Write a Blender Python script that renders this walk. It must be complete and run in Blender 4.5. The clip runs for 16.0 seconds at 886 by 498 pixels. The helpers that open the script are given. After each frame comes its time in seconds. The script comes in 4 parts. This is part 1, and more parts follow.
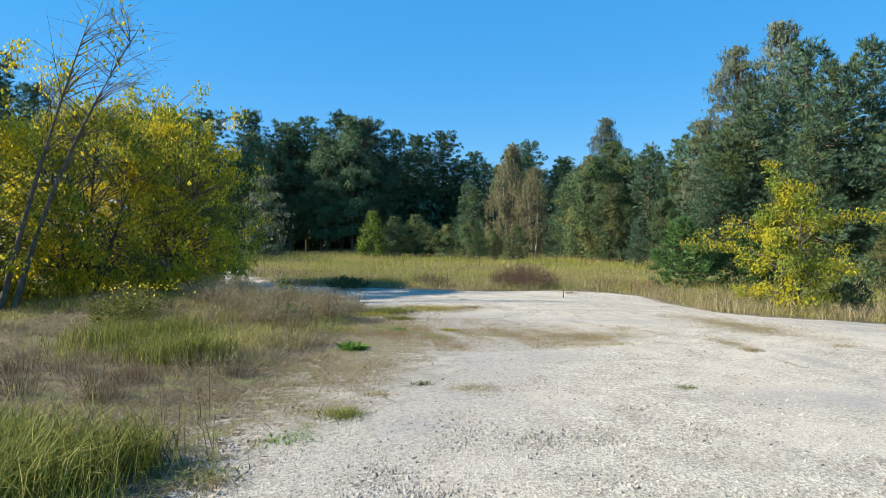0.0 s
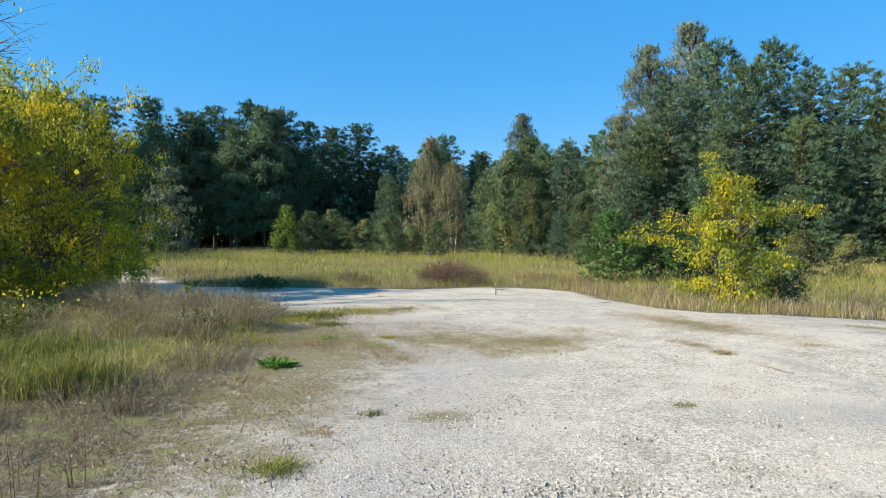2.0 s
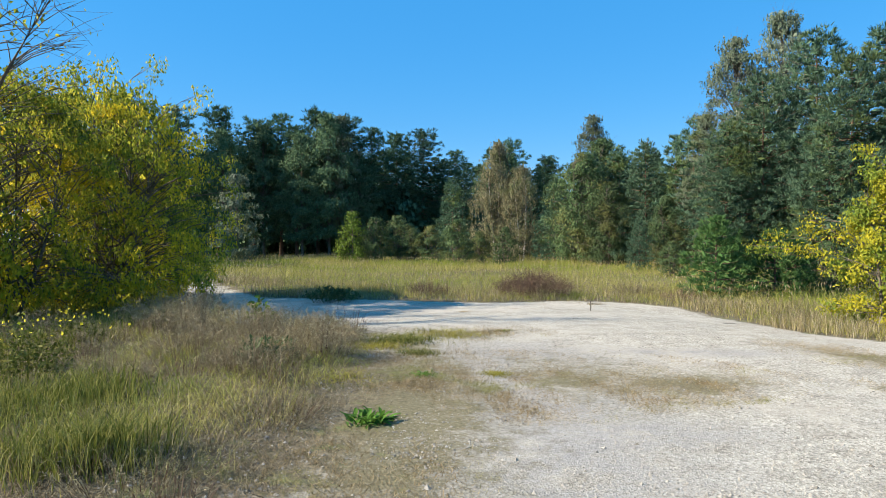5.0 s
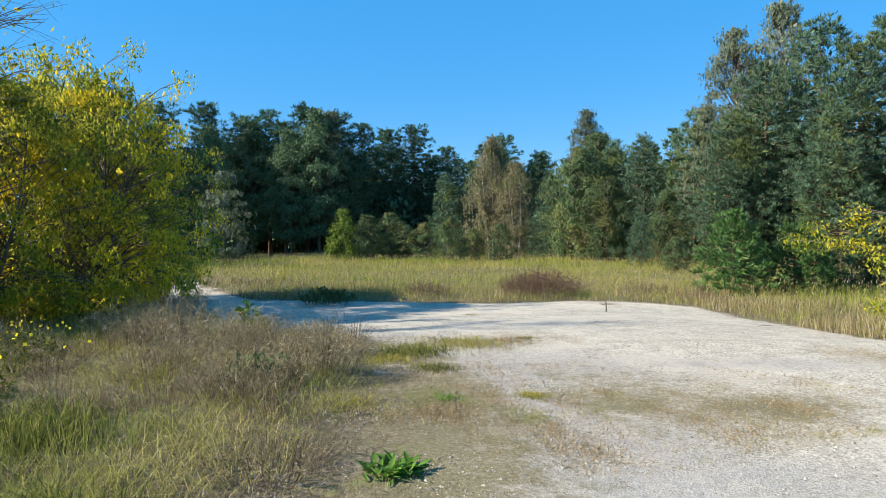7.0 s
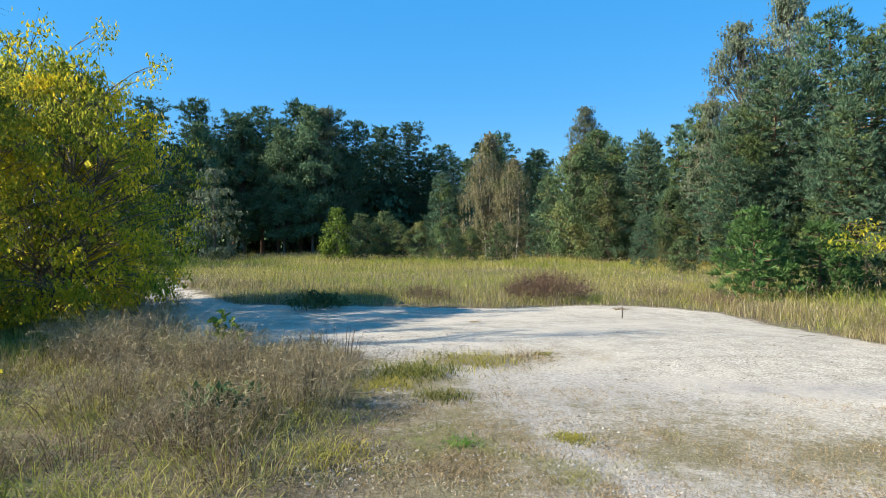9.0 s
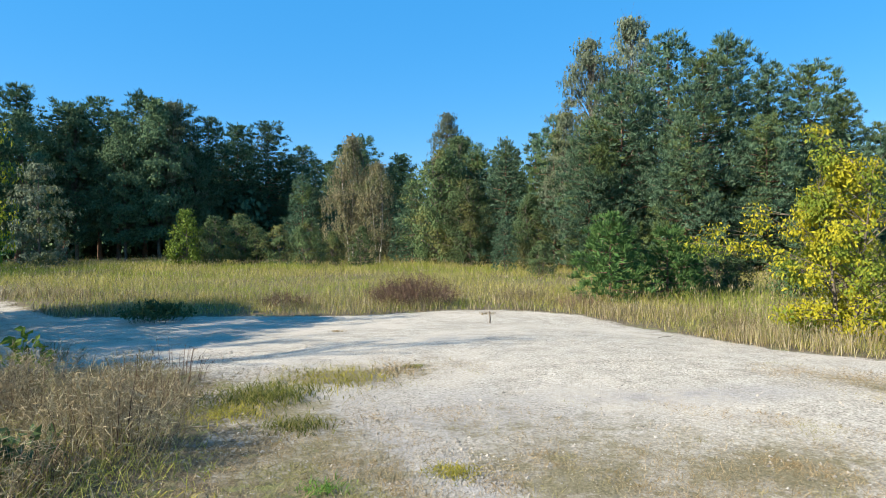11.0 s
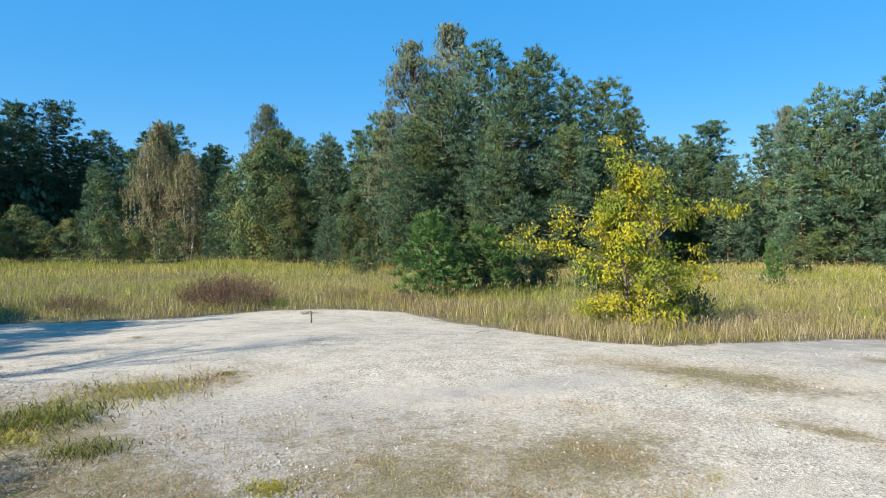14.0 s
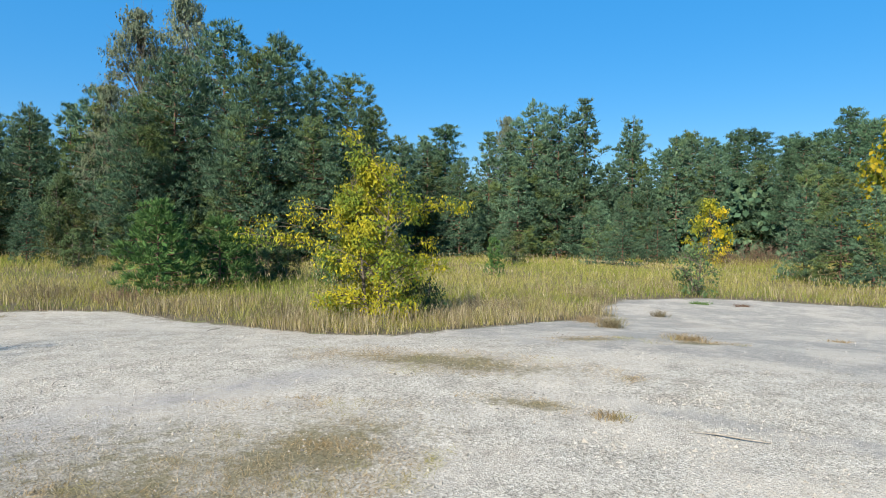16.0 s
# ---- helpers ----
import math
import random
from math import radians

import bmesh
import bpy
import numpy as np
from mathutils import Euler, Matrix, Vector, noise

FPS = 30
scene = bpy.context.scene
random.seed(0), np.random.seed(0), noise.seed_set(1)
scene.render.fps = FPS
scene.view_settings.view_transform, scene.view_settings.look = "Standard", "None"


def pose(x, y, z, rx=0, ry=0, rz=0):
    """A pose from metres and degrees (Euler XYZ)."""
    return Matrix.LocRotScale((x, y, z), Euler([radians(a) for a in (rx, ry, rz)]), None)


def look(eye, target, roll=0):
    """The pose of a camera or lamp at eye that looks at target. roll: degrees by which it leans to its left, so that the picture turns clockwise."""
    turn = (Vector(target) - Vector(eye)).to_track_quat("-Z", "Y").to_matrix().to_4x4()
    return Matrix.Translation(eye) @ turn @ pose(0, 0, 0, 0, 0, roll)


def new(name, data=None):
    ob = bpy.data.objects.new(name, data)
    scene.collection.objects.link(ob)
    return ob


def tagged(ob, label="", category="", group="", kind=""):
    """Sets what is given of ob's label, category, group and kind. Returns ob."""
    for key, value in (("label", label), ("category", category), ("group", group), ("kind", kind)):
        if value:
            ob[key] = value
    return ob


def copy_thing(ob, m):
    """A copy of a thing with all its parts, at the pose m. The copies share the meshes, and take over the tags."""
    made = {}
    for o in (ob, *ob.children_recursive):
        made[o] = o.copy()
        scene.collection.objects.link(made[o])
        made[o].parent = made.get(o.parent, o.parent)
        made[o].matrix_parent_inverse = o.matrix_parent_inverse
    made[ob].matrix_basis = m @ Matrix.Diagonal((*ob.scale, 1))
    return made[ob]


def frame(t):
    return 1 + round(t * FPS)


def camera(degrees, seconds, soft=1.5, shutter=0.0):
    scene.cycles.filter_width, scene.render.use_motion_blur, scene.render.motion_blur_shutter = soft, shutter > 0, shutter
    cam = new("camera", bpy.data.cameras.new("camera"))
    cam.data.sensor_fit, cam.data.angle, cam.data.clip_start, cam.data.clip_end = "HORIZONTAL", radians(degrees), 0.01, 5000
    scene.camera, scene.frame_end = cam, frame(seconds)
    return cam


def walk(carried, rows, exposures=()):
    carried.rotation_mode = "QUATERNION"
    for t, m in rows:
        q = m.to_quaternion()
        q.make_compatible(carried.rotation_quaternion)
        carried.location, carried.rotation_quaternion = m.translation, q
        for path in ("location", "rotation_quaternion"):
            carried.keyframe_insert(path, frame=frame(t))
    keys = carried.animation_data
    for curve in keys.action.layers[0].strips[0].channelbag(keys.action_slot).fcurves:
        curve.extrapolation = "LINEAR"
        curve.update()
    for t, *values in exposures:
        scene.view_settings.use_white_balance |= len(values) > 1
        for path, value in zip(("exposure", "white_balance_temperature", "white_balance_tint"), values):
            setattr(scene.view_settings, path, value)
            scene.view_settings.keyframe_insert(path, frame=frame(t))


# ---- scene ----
cam = camera(70.2, 16.0, soft=0.5)
PATH = [
    (0, pose(-0.000, -0.000, 1.544, 89.29, -0.24, 3.40)),
    (0.5, pose(-0.068, 0.356, 1.526, 89.37, -0.12, 0.24)),
    (1, pose(-0.129, 0.663, 1.526, 89.01, -0.23, -1.45)),
    (1.5, pose(-0.298, 0.975, 1.542, 88.94, -0.12, -2.87)),
    (2, pose(-0.419, 1.286, 1.537, 88.88, 0.08, -4.34)),
    (2.5, pose(-0.543, 1.631, 1.568, 88.91, -0.04, -2.31)),
    (3, pose(-0.726, 1.913, 1.583, 89.40, -0.02, -0.07)),
    (3.5, pose(-0.831, 2.234, 1.576, 89.34, -0.04, 0.03)),
    (4, pose(-0.907, 2.585, 1.594, 89.19, -0.05, 1.99)),
    (4.5, pose(-1.033, 2.863, 1.605, 89.33, 0.08, 2.83)),
    (5, pose(-1.049, 3.220, 1.613, 89.43, 0.10, 1.09)),
    (7.5, pose(-1.551, 4.902, 1.607, 89.08, 0.54, 0.10)),
    (8, pose(-1.598, 5.325, 1.626, 89.00, 0.54, 1.11)),
    (10.5, pose(-1.620, 6.564, 1.585, 89.61, 0.46, -8.94)),
    (11, pose(-1.571, 6.797, 1.577, 89.47, 0.43, -12.81)),
    (11.5, pose(-1.572, 6.918, 1.581, 89.24, 0.34, -14.35)),
    (12, pose(-1.565, 6.948, 1.582, 89.30, 0.43, -16.47)),
    (12.5, pose(-1.551, 6.958, 1.584, 89.16, 0.52, -19.18)),
    (13, pose(-1.551, 6.963, 1.592, 89.18, 0.38, -21.92)),
    (13.5, pose(-1.543, 6.968, 1.587, 89.19, 0.18, -25.10)),
    (14, pose(-1.506, 6.971, 1.588, 89.15, 0.09, -28.81)),
    (14.5, pose(-1.474, 6.954, 1.598, 89.01, -0.23, -34.14)),
    (15, pose(-1.400, 6.965, 1.586, 88.78, -0.32, -39.73)),
    (15.5, pose(-1.343, 6.980, 1.581, 88.71, -0.49, -45.65)),
    (16, pose(-1.297, 6.987, 1.571, 88.67, -0.64, -51.53)),
]
walk(cam, PATH, [(0, 1.02, 6450, 9), (5, 1.07, 6450, 9), (8, 1.1, 6450, 9), (11, 1.12, 6450, 9), (14, 1.02, 6400, 9), (16, 0.84, 6250, 9)])

# ---- world and sun ----
SUN_EL, SUN_AZ = radians(33), Vector((-0.98, -0.19))     # the sun stands to the left, a little behind
world = bpy.data.worlds.new("sky")
scene.world = world
world.use_nodes = True
wn = world.node_tree
sky = wn.nodes.new("ShaderNodeTexSky")
sky.sky_type, sky.sun_disc = "NISHITA", False
sky.sun_elevation = SUN_EL
sky.sun_rotation = math.atan2(SUN_AZ.x, SUN_AZ.y)
sky.air_density, sky.dust_density, sky.ozone_density = 1.1, 0.0, 1.6
deep = wn.nodes.new("ShaderNodeHueSaturation")
deep.inputs["Saturation"].default_value = 1.5
wn.links.new(sky.outputs[0], deep.inputs["Color"])
even = wn.nodes.new("ShaderNodeMix")                       # clear autumn air: the blue pales little towards the horizon
even.data_type, even.inputs[0].default_value = "RGBA", 0.68
even.inputs[7].default_value = (0.36, 1.98, 4.5, 1)
wn.links.new(deep.outputs[0], even.inputs[6])
wn.links.new(even.outputs[2], wn.nodes["Background"].inputs[0])
wn.nodes["Background"].inputs[1].default_value = 0.098
sun = new("sun", bpy.data.lights.new("sun", "SUN"))
sun.data.energy, sun.data.angle, sun.data.color = 5.2, radians(0.55), (1.0, 0.89, 0.73)
toward = Vector((SUN_AZ.x, SUN_AZ.y, 0)).normalized() * math.cos(SUN_EL) + Vector((0, 0, math.sin(SUN_EL)))
sun.matrix_world = look(toward * 60, (0, 0, 0))

rng = np.random.default_rng(7)


# ---- materials ----
class Nodes:
    """A node material with a few short cuts."""

    def __init__(self, name, rough=0.8, spec=0.25):
        self.m = bpy.data.materials.new(name)
        self.m.use_nodes = True
        self.t = self.m.node_tree
        self.bsdf = self.t.nodes["Principled BSDF"]
        self.bsdf.inputs["Roughness"].default_value = rough
        self.bsdf.inputs["Specular IOR Level"].default_value = spec

    def n(self, kind, **values):
        node = self.t.nodes.new(kind)
        for k, v in values.items():
            node.inputs[k.replace("_", " ")].default_value = v
        return node

    def link(self, a, b):
        self.t.links.new(a, b)

    def noise(self, scale, detail=4.0, rough=0.6):
        if not hasattr(self, "pos"):
            self.pos = self.n("ShaderNodeNewGeometry").outputs["Position"]
        x = self.n("ShaderNodeTexNoise", Scale=scale, Detail=detail, Roughness=rough)
        self.link(self.pos, x.inputs["Vector"])
        return x.outputs["Fac"]

    def ramp(self, fac, stops):
        r = self.t.nodes.new("ShaderNodeValToRGB")
        while len(r.color_ramp.elements) < len(stops):
            r.color_ramp.elements.new(0.5)
        for e, (p, c) in zip(r.color_ramp.elements, stops):
            e.position, e.color = p, (*c, 1) if len(c) == 3 else c
        self.link(fac, r.inputs[0])
        return r.outputs[0]

    def step(self, fac, lo, hi):
        r = self.t.nodes.new("ShaderNodeMapRange")
        r.inputs[1].default_value, r.inputs[2].default_value = lo, hi
        r.interpolation_type = "SMOOTHSTEP"
        self.link(fac, r.inputs[0])
        return r.outputs[0]

    def math(self, op, a, b):
        x = self.t.nodes.new("ShaderNodeMath")
        x.operation = op
        for i, v in enumerate((a, b)):
            if isinstance(v, (int, float)):
                x.inputs[i].default_value = v
            else:
                self.link(v, x.inputs[i])
        return x.outputs[0]

    def mix(self, fac, a, b, blend="MIX"):
        x = self.t.nodes.new("ShaderNodeMix")
        x.data_type, x.blend_type = "RGBA", blend
        for i, v in ((0, fac), (6, a), (7, b)):
            if isinstance(v, tuple):
                x.inputs[i].default_value = (*v, 1)
            elif isinstance(v, (int, float)):
                x.inputs[i].default_value = v
            else:
                self.link(v, x.inputs[i])
        return x.outputs[2]

    def colour(self, socket):
        self.link(socket, self.bsdf.inputs["Base Color"])
        return self

    def bump(self, height, strength=0.5, distance=0.02):
        b = self.n("ShaderNodeBump", Strength=strength, Distance=distance)
        self.link(height, b.inputs["Height"])
        self.link(b.outputs[0], self.bsdf.inputs["Normal"])
        return self


def leaf_material(name, stops, patch=None, patch_scale=0.5, through_light=0.3, rough=0.65, spec=0.15, patch_lo=0.52):
    """Leaves: each leaf its own shade out of stops; patch: a second ramp, in drifts through the crown."""
    k = Nodes(name, rough, spec)
    island = k.n("ShaderNodeNewGeometry").outputs["Random Per Island"]
    c = k.ramp(island, stops)
    if patch:
        drift = k.step(k.noise(patch_scale, 2.0), patch_lo, patch_lo + 0.12)
        c = k.mix(drift, c, k.ramp(island, patch))
    tree = k.n("ShaderNodeObjectInfo").outputs["Random"]
    hsv = k.n("ShaderNodeHueSaturation", Saturation=1.0)
    k.link(k.math("ADD", k.math("MULTIPLY", tree, 0.5), 0.75), hsv.inputs["Value"])
    k.link(c, hsv.inputs["Color"])
    c = hsv.outputs[0]
    k.colour(c)
    tr = k.n("ShaderNodeBsdfTranslucent")
    k.link(c, tr.inputs[0])
    mx = k.n("ShaderNodeMixShader", Fac=through_light)
    out = k.t.nodes["Material Output"]
    k.link(k.bsdf.outputs[0], mx.inputs[1])
    k.link(tr.outputs[0], mx.inputs[2])
    k.link(mx.outputs[0], out.inputs[0])
    return k.m


def bark_material(name, a, b, scale=6.0):
    k = Nodes(name, 0.9, 0.2)
    f = k.noise(scale, 6.0, 0.7)
    k.colour(k.ramp(f, [(0.3, a), (0.7, b)])).bump(f, 0.8, 0.03)
    return k.m


M_NEEDLE = leaf_material("pine_needles", [(0.0, (0.035, 0.075, 0.042)), (0.5, (0.085, 0.15, 0.09)), (1.0, (0.165, 0.245, 0.15))],
                         [(0.0, (0.07, 0.11, 0.04)), (1.0, (0.155, 0.195, 0.065))], 0.35, 0.08, 0.75, 0.08)
M_NEEDLE_DARK = leaf_material("dark_needles", [(0.0, (0.04, 0.08, 0.045)), (0.6, (0.075, 0.14, 0.08)), (1.0, (0.13, 0.20, 0.105))], None, 0.3, 0.12, 0.75, 0.08)
M_NEEDLE_YOUNG = leaf_material("young_needles", [(0.0, (0.045, 0.11, 0.03)), (1.0, (0.14, 0.24, 0.075))], None, 0.3, 0.2, 0.7, 0.1)
M_BIRCH = leaf_material("birch_leaves", [(0.0, (0.10, 0.13, 0.08)), (0.6, (0.16, 0.195, 0.125)), (1.0, (0.235, 0.255, 0.175))],
                        [(0.0, (0.12, 0.145, 0.065)), (1.0, (0.19, 0.20, 0.095))], 0.4, 0.25, 0.75, 0.08)
M_WEEPING = leaf_material("turning_birch_leaves", [(0.0, (0.115, 0.115, 0.058)), (0.6, (0.18, 0.165, 0.09)), (1.0, (0.25, 0.225, 0.13))],
                          [(0.0, (0.10, 0.12, 0.05)), (1.0, (0.17, 0.17, 0.08))], 0.35, 0.3)
M_FOREST = leaf_material("dark_green_leaves", [(0.0, (0.055, 0.10, 0.05)), (0.6, (0.10, 0.16, 0.08)), (1.0, (0.15, 0.205, 0.10))], None, 1, 0.15, 0.75, 0.08)
M_MIXED = leaf_material("green_leaves", [(0.0, (0.05, 0.085, 0.035)), (0.6, (0.08, 0.13, 0.05)), (1.0, (0.13, 0.17, 0.07))],
                        [(0.0, (0.11, 0.13, 0.04)), (1.0, (0.17, 0.17, 0.06))], 0.4, 0.25)
M_ELDER = leaf_material("box_elder_leaves", [(0.0, (0.11, 0.155, 0.022)), (0.5, (0.26, 0.29, 0.035)), (1.0, (0.47, 0.43, 0.05))],
                        [(0.0, (0.40, 0.36, 0.02)), (0.7, (0.60, 0.49, 0.03)), (1.0, (0.70, 0.47, 0.03))], 0.6, 0.58, patch_lo=0.46)
M_YELLOW = leaf_material("yellow_leaves", [(0.0, (0.19, 0.20, 0.02)), (0.5, (0.35, 0.33, 0.022)), (1.0, (0.46, 0.39, 0.03))],
                         [(0.0, (0.11, 0.17, 0.025)), (1.0, (0.24, 0.28, 0.04))], 1.3, 0.45, patch_lo=0.48)
M_LIME = leaf_material("bright_green_leaves", [(0.0, (0.10, 0.16, 0.02)), (1.0, (0.22, 0.30, 0.05))], None, 1, 0.35)
M_WEEDLEAF = leaf_material("weed_leaves", [(0.0, (0.06, 0.14, 0.02)), (1.0, (0.18, 0.32, 0.05))], None, 1, 0.3)
M_MEADOW = leaf_material("meadow_grass", [(0.0, (0.19, 0.20, 0.035)), (0.45, (0.33, 0.31, 0.075)), (0.8, (0.45, 0.39, 0.12)), (1.0, (0.57, 0.49, 0.24))],
                         [(0.0, (0.14, 0.19, 0.026)), (0.7, (0.28, 0.32, 0.05)), (1.0, (0.42, 0.40, 0.10))], 0.12, 0.3, patch_lo=0.45)
M_DRY = leaf_material("dry_weeds", [(0.0, (0.12, 0.095, 0.05)), (0.5, (0.23, 0.185, 0.105)), (1.0, (0.40, 0.345, 0.22))],
                      [(0.0, (0.16, 0.16, 0.055)), (1.0, (0.30, 0.27, 0.10))], 0.8, 0.2)
M_RUST = leaf_material("brown_twigs", [(0.0, (0.09, 0.055, 0.04)), (0.6, (0.16, 0.10, 0.07)), (1.0, (0.25, 0.18, 0.12))], None, 1, 0.1)
M_GRASS = leaf_material("green_grass", [(0.0, (0.06, 0.08, 0.014)), (0.5, (0.145, 0.16, 0.028)), (1.0, (0.31, 0.285, 0.085))], None, 1, 0.3)
M_MOSS = leaf_material("yellow_moss", [(0.0, (0.20, 0.19, 0.03)), (1.0, (0.42, 0.36, 0.06))], None, 1, 0.2)
M_MAT = leaf_material("dry_matted_grass", [(0.0, (0.17, 0.125, 0.06)), (0.6, (0.30, 0.22, 0.115)), (1.0, (0.44, 0.35, 0.205))],
                      [(0.0, (0.18, 0.18, 0.06)), (1.0, (0.33, 0.30, 0.12))], 0.9, 0.15)
M_LITTER = leaf_material("brown_litter", [(0.0, (0.07, 0.05, 0.03)), (0.5, (0.16, 0.12, 0.07)), (1.0, (0.33, 0.27, 0.17))], [(0.0, (0.10, 0.10, 0.035)), (1.0, (0.22, 0.20, 0.08))], 1.1, 0.1)
M_FLOWER = leaf_material("yellow_flowers", [(0.0, (0.65, 0.55, 0.03)), (1.0, (0.75, 0.65, 0.05))], None, 1, 0.3)
M_PINEBARK = bark_material("pine_bark", (0.07, 0.05, 0.04), (0.22, 0.13, 0.085))
M_BARK = bark_material("grey_bark", (0.06, 0.05, 0.04), (0.20, 0.17, 0.13))
M_BIRCHBARK = bark_material("birch_bark", (0.16, 0.14, 0.12), (0.62, 0.59, 0.54), 3.0)
M_WOOD = bark_material("weathered_wood", (0.18, 0.16, 0.13), (0.40, 0.36, 0.30), 20.0)


def stone_material():
    k = Nodes("limestone_chips", 0.9, 0.2)
    isl = k.n("ShaderNodeNewGeometry").outputs["Random Per Island"]
    c = k.ramp(isl, [(0.0, (0.11, 0.10, 0.085)), (0.15, (0.24, 0.22, 0.185)), (0.5, (0.33, 0.30, 0.255)), (1.0, (0.45, 0.415, 0.355))])
    k.colour(k.mix(k.math("MULTIPLY", k.noise(60), 0.35), c, (0.2, 0.18, 0.15)))
    return k.m


def ground_material():
    """Crushed limestone, sand, worn asphalt, moss and soil, laid out by the ground's own masks."""
    k = Nodes("gravel_and_soil", 0.93, 0.15)

    def mask(name):
        a = k.t.nodes.new("ShaderNodeAttribute")
        a.attribute_name = name
        return a.outputs["Fac"]

    big, mid, fine, dust = k.noise(0.45, 5), k.noise(2.6, 6, 0.65), k.noise(28, 6, 0.7), k.noise(160, 3, 0.7)
    gravel = k.ramp(mid, [(0.28, (0.34, 0.305, 0.25)), (0.5, (0.47, 0.43, 0.36)), (0.72, (0.57, 0.525, 0.445))])
    grit = k.ramp(fine, [(0.32, (0.32, 0.31, 0.29)), (0.48, (0.88, 0.88, 0.87)), (0.66, (1.25, 1.25, 1.24))])
    gravel = k.mix(0.65, gravel, grit, "MULTIPLY")
    vor = k.n("ShaderNodeTexVoronoi", Scale=55.0)
    k.link(k.pos, vor.inputs["Vector"])
    chip = k.ramp(vor.outputs["Color"], [(0.15, (0.5, 0.49, 0.47)), (0.5, (0.9, 0.9, 0.89)), (0.8, (1.12, 1.12, 1.12))])
    gravel = k.mix(0.85, gravel, chip, "MULTIPLY")
    speck = k.step(k.noise(75, 2, 0.5), 0.64, 0.70)
    gravel = k.mix(k.math("MULTIPLY", speck, k.step(k.noise(1.7, 4), 0.42, 0.6)), gravel, (0.16, 0.145, 0.125))
    # finely packed pale sand in drifts
    sand = k.ramp(fine, [(0.3, (0.43, 0.38, 0.31)), (0.7, (0.55, 0.495, 0.41))])
    gravel = k.mix(k.math("MULTIPLY", k.step(big, 0.48, 0.62), 0.6), gravel, sand)
    grey = k.ramp(fine, [(0.3, (0.20, 0.185, 0.165)), (0.7, (0.42, 0.395, 0.36))])
    gravel = k.mix(k.math("MULTIPLY", mask("grey"), k.step(k.math("ADD", mid, k.math("MULTIPLY", fine, 0.5)), 0.55, 0.85)), gravel, grey)
    asphalt = k.ramp(fine, [(0.3, (0.22, 0.205, 0.175)), (0.55, (0.32, 0.30, 0.26)), (0.75, (0.45, 0.42, 0.365))])
    asphalt = k.mix(k.math("MULTIPLY", k.step(mid, 0.5, 0.72), 0.7), asphalt, (0.50, 0.455, 0.385))
    asphalt = k.mix(k.math("MULTIPLY", k.step(k.noise(0.8, 6, 0.65), 0.44, 0.62), 0.65), asphalt, sand)
    asphalt = k.mix(k.math("MULTIPLY", k.step(big, 0.55, 0.7), 0.4), asphalt, (0.14, 0.135, 0.125))
    wob = k.math("ADD", k.math("MULTIPLY", k.math("SUBTRACT", mid, 0.5), 1.7), k.math("MULTIPLY", k.math("SUBTRACT", k.noise(9, 5, 0.7), 0.5), 1.5))
    c = k.mix(k.step(k.math("ADD", mask("asphalt"), wob), 0.35, 0.65), gravel, asphalt)
    moss = k.ramp(fine, [(0.3, (0.105, 0.09, 0.05)), (0.55, (0.20, 0.172, 0.10)), (0.75, (0.34, 0.305, 0.215))])
    c = k.mix(k.step(k.math("ADD", mask("mossy"), wob), 0.25, 1.15), c, moss)
    soil = k.ramp(fine, [(0.3, (0.06, 0.048, 0.03)), (0.5, (0.125, 0.10, 0.062)), (0.75, (0.235, 0.20, 0.145))])
    soil = k.mix(k.step(mid, 0.52, 0.66), soil, (0.17, 0.175, 0.07))
    c = k.mix(k.step(k.math("ADD", mask("soil"), k.math("MULTIPLY", wob, 0.8)), 0.3, 0.75), c, soil)
    k.colour(c)
    h = k.math("ADD", k.math("MULTIPLY", fine, 0.5), k.math("ADD", k.math("MULTIPLY", vor.outputs["Distance"], 0.5), k.math("MULTIPLY", dust, 0.3)))
    return k.bump(h, 0.8, 0.016).m


M_GROUND, M_STONE = ground_material(), stone_material()


# ---- mesh helpers ----
def mesh_of(name, verts, tris, material, smooth=False):
    verts, tris = np.asarray(verts, np.float32).reshape(-1, 3), np.asarray(tris, np.int32).reshape(-1, 3)
    me = bpy.data.meshes.new(name)
    me.vertices.add(len(verts))
    me.vertices.foreach_set("co", verts.ravel())
    me.loops.add(tris.size)
    me.loops.foreach_set("vertex_index", tris.ravel())
    me.polygons.add(len(tris))
    me.polygons.foreach_set("loop_start", np.arange(0, tris.size, 3, dtype=np.int32))
    me.polygons.foreach_set("use_smooth", np.full(len(tris), smooth))
    me.materials.append(material)
    me.update(calc_edges=True)
    return me


def part(name, geo, material, parent=None, label="", smooth=False):
    ob = new(name, mesh_of(name, geo[0], geo[1], material, smooth))
    if parent:
        ob.parent = parent
    return tagged(ob, label) if label else ob


def merge(pieces):
    vs, ts, n = [], [], 0
    for v, t in pieces:
        if len(v):
            vs.append(np.asarray(v).reshape(-1, 3))
            ts.append(np.asarray(t).reshape(-1, 3) + n)
            n += len(vs[-1])
    return np.concatenate(vs), np.concatenate(ts)


def unit(a):
    return a / np.maximum(np.linalg.norm(a, axis=-1, keepdims=True), 1e-6)


